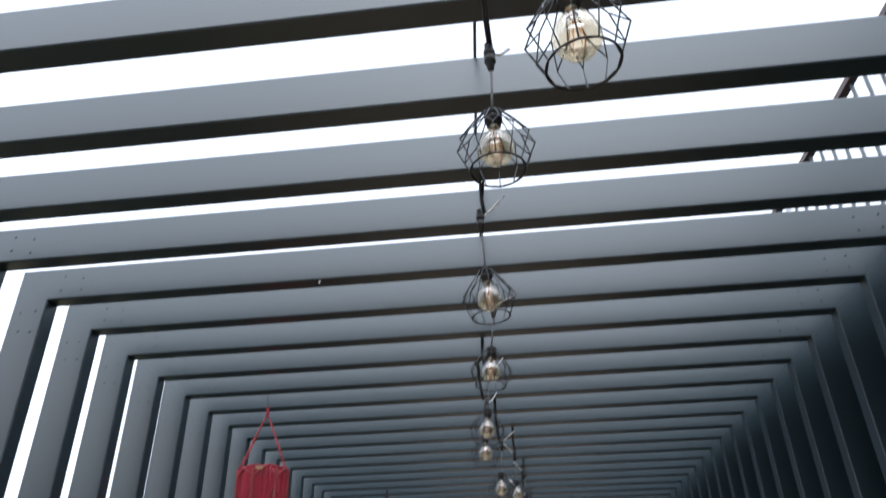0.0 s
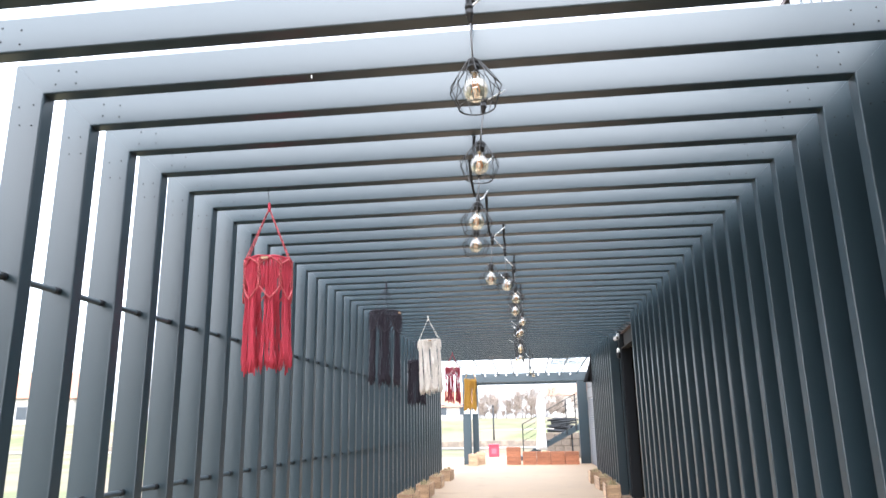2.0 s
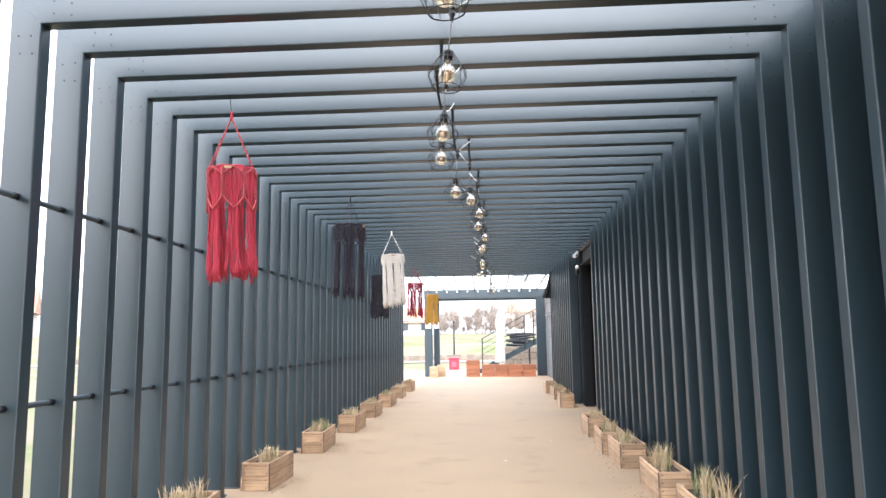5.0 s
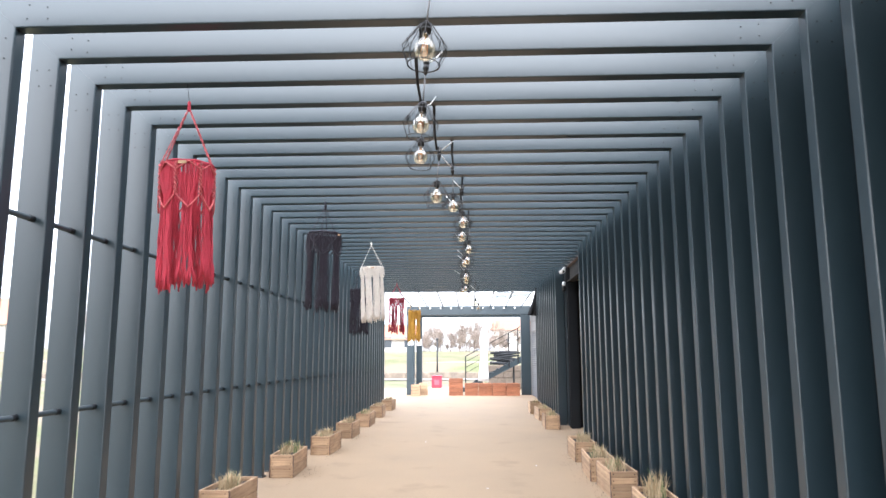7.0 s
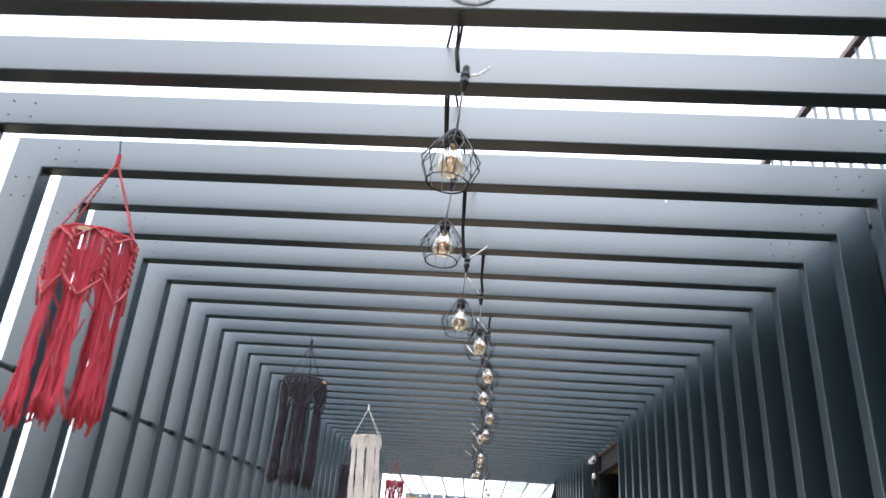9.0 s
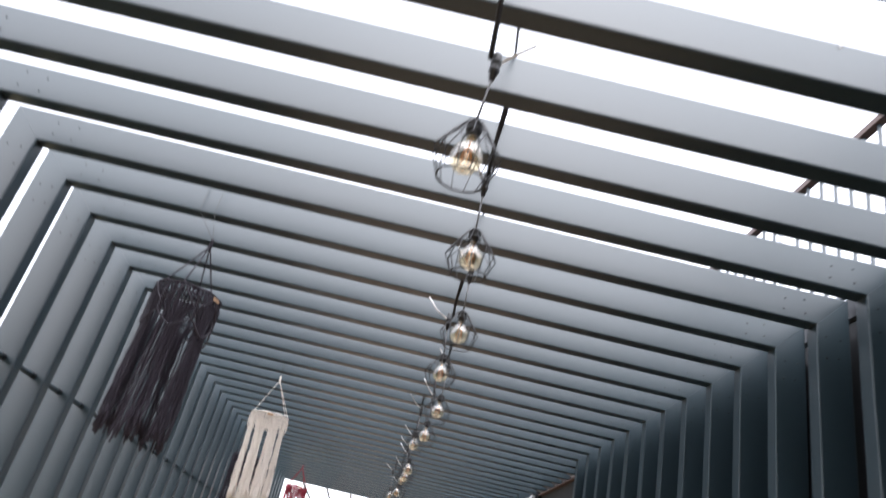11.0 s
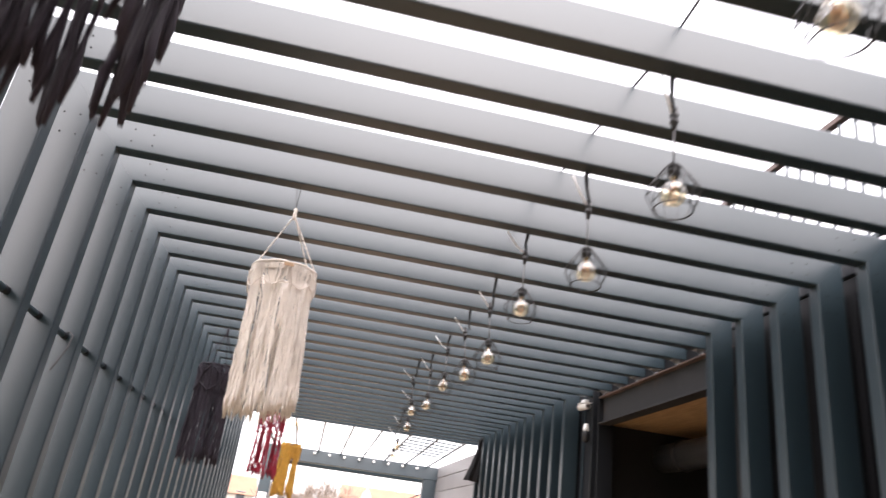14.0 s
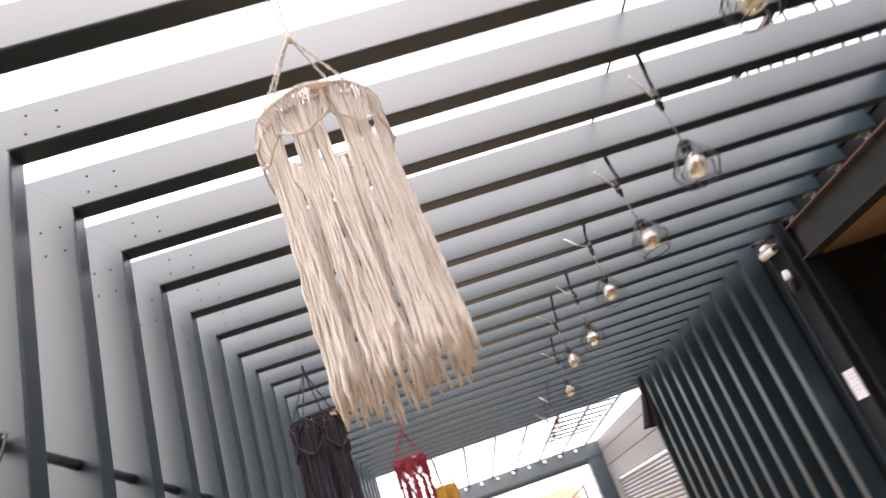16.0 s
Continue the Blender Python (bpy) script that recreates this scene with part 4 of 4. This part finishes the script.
plinth = Solid()
for j in range(4):
    for i in range(6):
        plinth.box(1.15 + 0.42 * i + 0.1 * (j % 2), 30.85, -0.06 + 0.31 * j, 1.15 + 0.42 * i + 0.1 * (j % 2) + 0.41, 31.6, -0.06 + 0.31 * j + 0.30, 0.02)
setting("plinth", plinth.mesh("plinth", BANK), "rough brown stone plinth beyond the stair", "wall")
heap = thing("stacked_loungers", "stack of dark folded loungers beyond the stair", "lounger")
for i in range(11):
    r = random.Random(i + 3)
    x, z, ln = r.uniform(1.15, 2.0), 1.24 + 0.05 * i, r.uniform(0.9, 1.5)
    tilt = r.uniform(-0.12, 0.16)
    part("lounger", Solid().tube([(x, 31.2, z), (x + 0.4 * ln, 31.15, z + 0.4 * tilt + r.uniform(-0.04, 0.04)), (x + ln, 31.2, z + tilt)], [0.05, 0.075, 0.04], 5).mesh("lounger", STEEL_DARK), heap)


def crate(x, y, w, h, boards, label, material=None):
    material = material or PLANK_O
    th = thing("wooden_crate", label, "crate", "wooden crates", pose(x, y, 0))
    bh = h / boards
    mb = Solid().box(-w / 2, -0.012, 0.003, w / 2, 0.012, bh - 0.012, 0.003).mesh("board", material)
    ms = Solid().box(-0.012, -0.25, 0.003, 0.012, 0.25, bh - 0.012, 0.003).mesh("side_board", material)
    for i in range(boards):
        for sy in (-1, 1):
            part("board", mb, th, at=pose(0, sy * 0.262, bh * i))
        for sx in (-1, 1):
            part("board", ms, th, at=pose(sx * (w / 2 - 0.012), 0, bh * i))
    part("soil", Solid().box(-w / 2 + 0.025, -0.24, h - 0.1, w / 2 - 0.025, 0.24, h - 0.06).mesh("soil", SOIL), th)
    return th


crate(-0.21, 26.25, 0.58, 0.70, 4, "tall orange-brown slatted wooden crate on the court floor")
for i in range(4):
    crate(0.44 + 0.57 * i, 26.2 - 0.06 * i, 0.555, 0.51, 3, "orange-brown slatted wooden crate filled with soil")
crate(-1.86, 25.9, 0.36, 0.46, 2, "pale slatted wooden crate beside the steel column", PLANK_X)
crate(-1.60, 26.7, 0.34, 0.50, 2, "pale slatted wooden crate behind another by the column", PLANK_X)
box = thing("plastic_box", "red-pink plastic box on the ground past court", "box", at=pose(-1.33, 32.7, 0))
part("body", Solid().box(-0.26, -0.2, 0, 0.26, 0.2, 0.56, 0.02).mesh("body", PINK), box)
part("lid", Solid().box(-0.28, -0.22, 0.56, 0.28, 0.22, 0.62, 0.015).mesh("lid", PINK), box)
part("panel", Solid().box(-0.12, -0.206, 0.16, 0.12, -0.2, 0.40, 0.002).mesh("panel", paint("pale_pink", (0.50, 0.09, 0.12), 0.5)), box, "paler pink panel")
COURT, YC = 0.927, -3.9 + (YP + 3.9) * 0.927
for ob in [o for o in scene.objects if o not in before_court and o.parent is None]:
    ob.matrix_basis = pose(0.41 * (1 - COURT), -3.9 * (1 - COURT), 0) @ Matrix.Scale(COURT, 4) @ ob.matrix_basis
wires = thing("roof_wires", "thin dark wires stretched over the open court", "wire")
for i in range(8):
    x = -1.9 + 0.62 * i
    part("wire", Solid().tube([(x, END - 0.02, Z + 0.10), (x, YC, 3.44)], 0.026, 6).mesh("wire", STEEL), wires)
for i in range(8):
    y0 = END + 0.4 + 0.6 * i
    part("cross_wire", Solid().tube([(1.35, y0, Z + 0.18), (2.62, y0 + 0.5, Z + 0.19)], 0.02, 5).mesh("cross_wire", STEEL), wires)
post = thing("street_lamp", "thin dark lamp post on the grass", "lamp post", at=pose(-2.1, 49, -0.1))
part("pole", Solid().tube([(0, 0, 0), (0, 0, 1.2), (0, 0, 2.7)], [0.07, 0.055, 0.05], 8).mesh("pole", STEEL_DARK, True), post)
part("lantern", Solid().lathe([(0.05, 2.7), (0.075, 2.74), (0.075, 2.84), (0.04, 2.88)], 12).mesh("lantern", STEEL_DARK, True), post)
kerb = Solid()
for i in range(30):
    kerb.box(-30 + 2 * i, 44.0, -0.3, -28.02 + 2 * i, 44.25, 0.34 + 0.02 * (i % 3), 0.02)
setting("kerb_wall", kerb.mesh("kerb_wall", BANK), "low brown stone wall along the foot of bank", "wall")


def path_strip(name, y0, y1, label):
    """A gravel way laid over the ground from side to side."""
    g = Solid()
    for i in range(61):
        x = -60 + 2 * i
        for j in range(3):
            y = y0 + (y1 - y0) * j / 2
            g.v.append((x, y + 0.4 * math.sin(x * 0.11), land(x, y + 0.4 * math.sin(x * 0.11)) + 0.05))
    for i in range(60):
        for j in range(2):
            a = i * 3 + j
            g.f.append((a, a + 3, a + 4, a + 1))
    setting(name, g.mesh(name, GRAVEL, True), label, "path")


path_strip("path_low", 40.6, 43.4, "pale gravel path in front of the low stone wall")
path_strip("path_bank", 57.9, 59.0, "pale gravel path running along the grass bank")


# ---- houses and bare trees ----
def house(x, y, w, d, h, roof, turn, label, sink=0.0):
    z = land(x, y) - 0.3 - sink
    th = thing("house", label, "house", "far houses", pose(x, y, z, 0, 0, turn))
    part("wall", Solid().box(-w / 2, -d / 2, 0, w / 2, d / 2, h).mesh("wall", PLASTER), th)
    o = 0.5
    rf = Solid().prism([(-w / 2 - o, -d / 2 - o, h - 0.2), (-w / 2 - o, 0, h + roof), (-w / 2 - o, d / 2 + o, h - 0.2)], [(w / 2 + o, -d / 2 - o, h - 0.2), (w / 2 + o, 0, h + roof), (w / 2 + o, d / 2 + o, h - 0.2)])
    rfo = part("roof", rf.mesh("roof", ROOF_TILE), th, "orange tiled roof")
    part("chimney", Solid().box(w * 0.2, -0.4, h + roof - 0.9, w * 0.2 + 0.6, 0.2, h + roof + 0.7).mesh("chimney", PLASTER), rfo)
    nw = max(2, int(w / 3))
    for i in range(nw):
        for zz in ([1.0] if h < 4 else [1.0, 3.8]):
            cx = -w / 2 + w * (i + 0.5) / nw
            wd = part("window", Solid().box(cx - 0.62, -d / 2 - 0.06, zz - 0.08, cx + 0.62, -d / 2, zz + 1.5).mesh("window", CLAD), th)
            part("pane", Solid().box(cx - 0.5, -d / 2 - 0.07, zz, cx + 0.5, -d / 2 - 0.055, zz + 1.4).mesh("pane", WINDOW_DARK), wd)


house(-14.0, 104, 12, 9, 2.3, 2.2, 8, "pale plastered house with an orange tiled roof on bank")
house(9.2, 104, 10, 8, 3.5, 1.6, -6, "pale house with orange tiled roof behind bare trees")
house(-62, 76, 14, 10, 3.6, 3.2, 30, "pale house with orange tiled roof beyond the lawn", 0.2)
house(-48, 130, 12, 9, 3.6, 3.2, 15, "plastered house with orange tiled roof far across the lawn", 0.5)


def bare_tree(x, y, height, seed, label, twigs=3, twig=0.014):
    rnd = random.Random(seed)
    th = thing("bare_tree", label, "tree", "bare trees", pose(x, y, land(x, y) - 0.1))
    trunk, crown = Solid(), Solid()

    def grow(p, d, length, r, depth):
        q = p + d * length * 0.5 + Vector((rnd.gauss(0, 0.04), rnd.gauss(0, 0.04), 0)) * length
        e = q + (d + Vector((rnd.gauss(0, 0.12), rnd.gauss(0, 0.12), 0.05))).normalized() * length * 0.5
        (trunk if depth < 2 else crown).tube([p, q, e], [max(twig, v) for v in (r, r * 0.85, r * 0.68)], 6 if depth < 2 else 3)
        if depth > 4 + (twigs - 3):
            return
        for _ in range(rnd.choice((2, 3, 3))):
            nd = (d + Vector((rnd.gauss(0, 0.34), rnd.gauss(0, 0.34), rnd.gauss(0.22, 0.2)))).normalized()
            grow(e, nd, length * rnd.uniform(0.7, 0.98), r * 0.62, depth + 1)
        if depth > 0:
            nd = (d + Vector((rnd.gauss(0, 0.8), rnd.gauss(0, 0.8), 0.1))).normalized()
            grow(q, nd, length * 0.75, r * 0.5, depth + 1)

    grow(Vector((0, 0, 0)), Vector((0, 0, 1)), height * 0.15, height * 0.010, 0)
    part("trunk", trunk.mesh("trunk", BARK, True), th)
    part("crown", crown.mesh("crown", TWIG), th, "bare twigs of the crown")


rnd = random.Random(77)
for i in range(44):
    x, y = -5.6 + 0.25 * i + rnd.uniform(-1.2, 1.2), rnd.uniform(68, 94)
    bare_tree(x, y, rnd.uniform(1.9, 5.6), 160 + i, "leafless tree with brown twigs on the grass bank", 3, 0.009)
for i, (x, y, h) in enumerate(((-18, 60, 7), (-26, 72, 8), (-34, 58, 8), (-44, 64, 7))):
    bare_tree(x, y, h, 60 + i, "leafless tree standing alone on the lawn")
bare_tree(11.0, 6.5, 13.0, 80, "tall leafless tree rising behind the roof terrace", 4)
bare_tree(13.0, 1.0, 12.0, 81, "leafless tree with fine twigs behind the roof terrace", 4)
# unseen trees, added behind the start so the left posts reflect something dark
rnd = random.Random(91)
for i in range(9):
    bare_tree(-11.0 - rnd.uniform(0, 7), -34 + 4.2 * i, rnd.uniform(8, 11), 300 + i, "unseen leafless tree added to darken reflections in the left posts", 4)
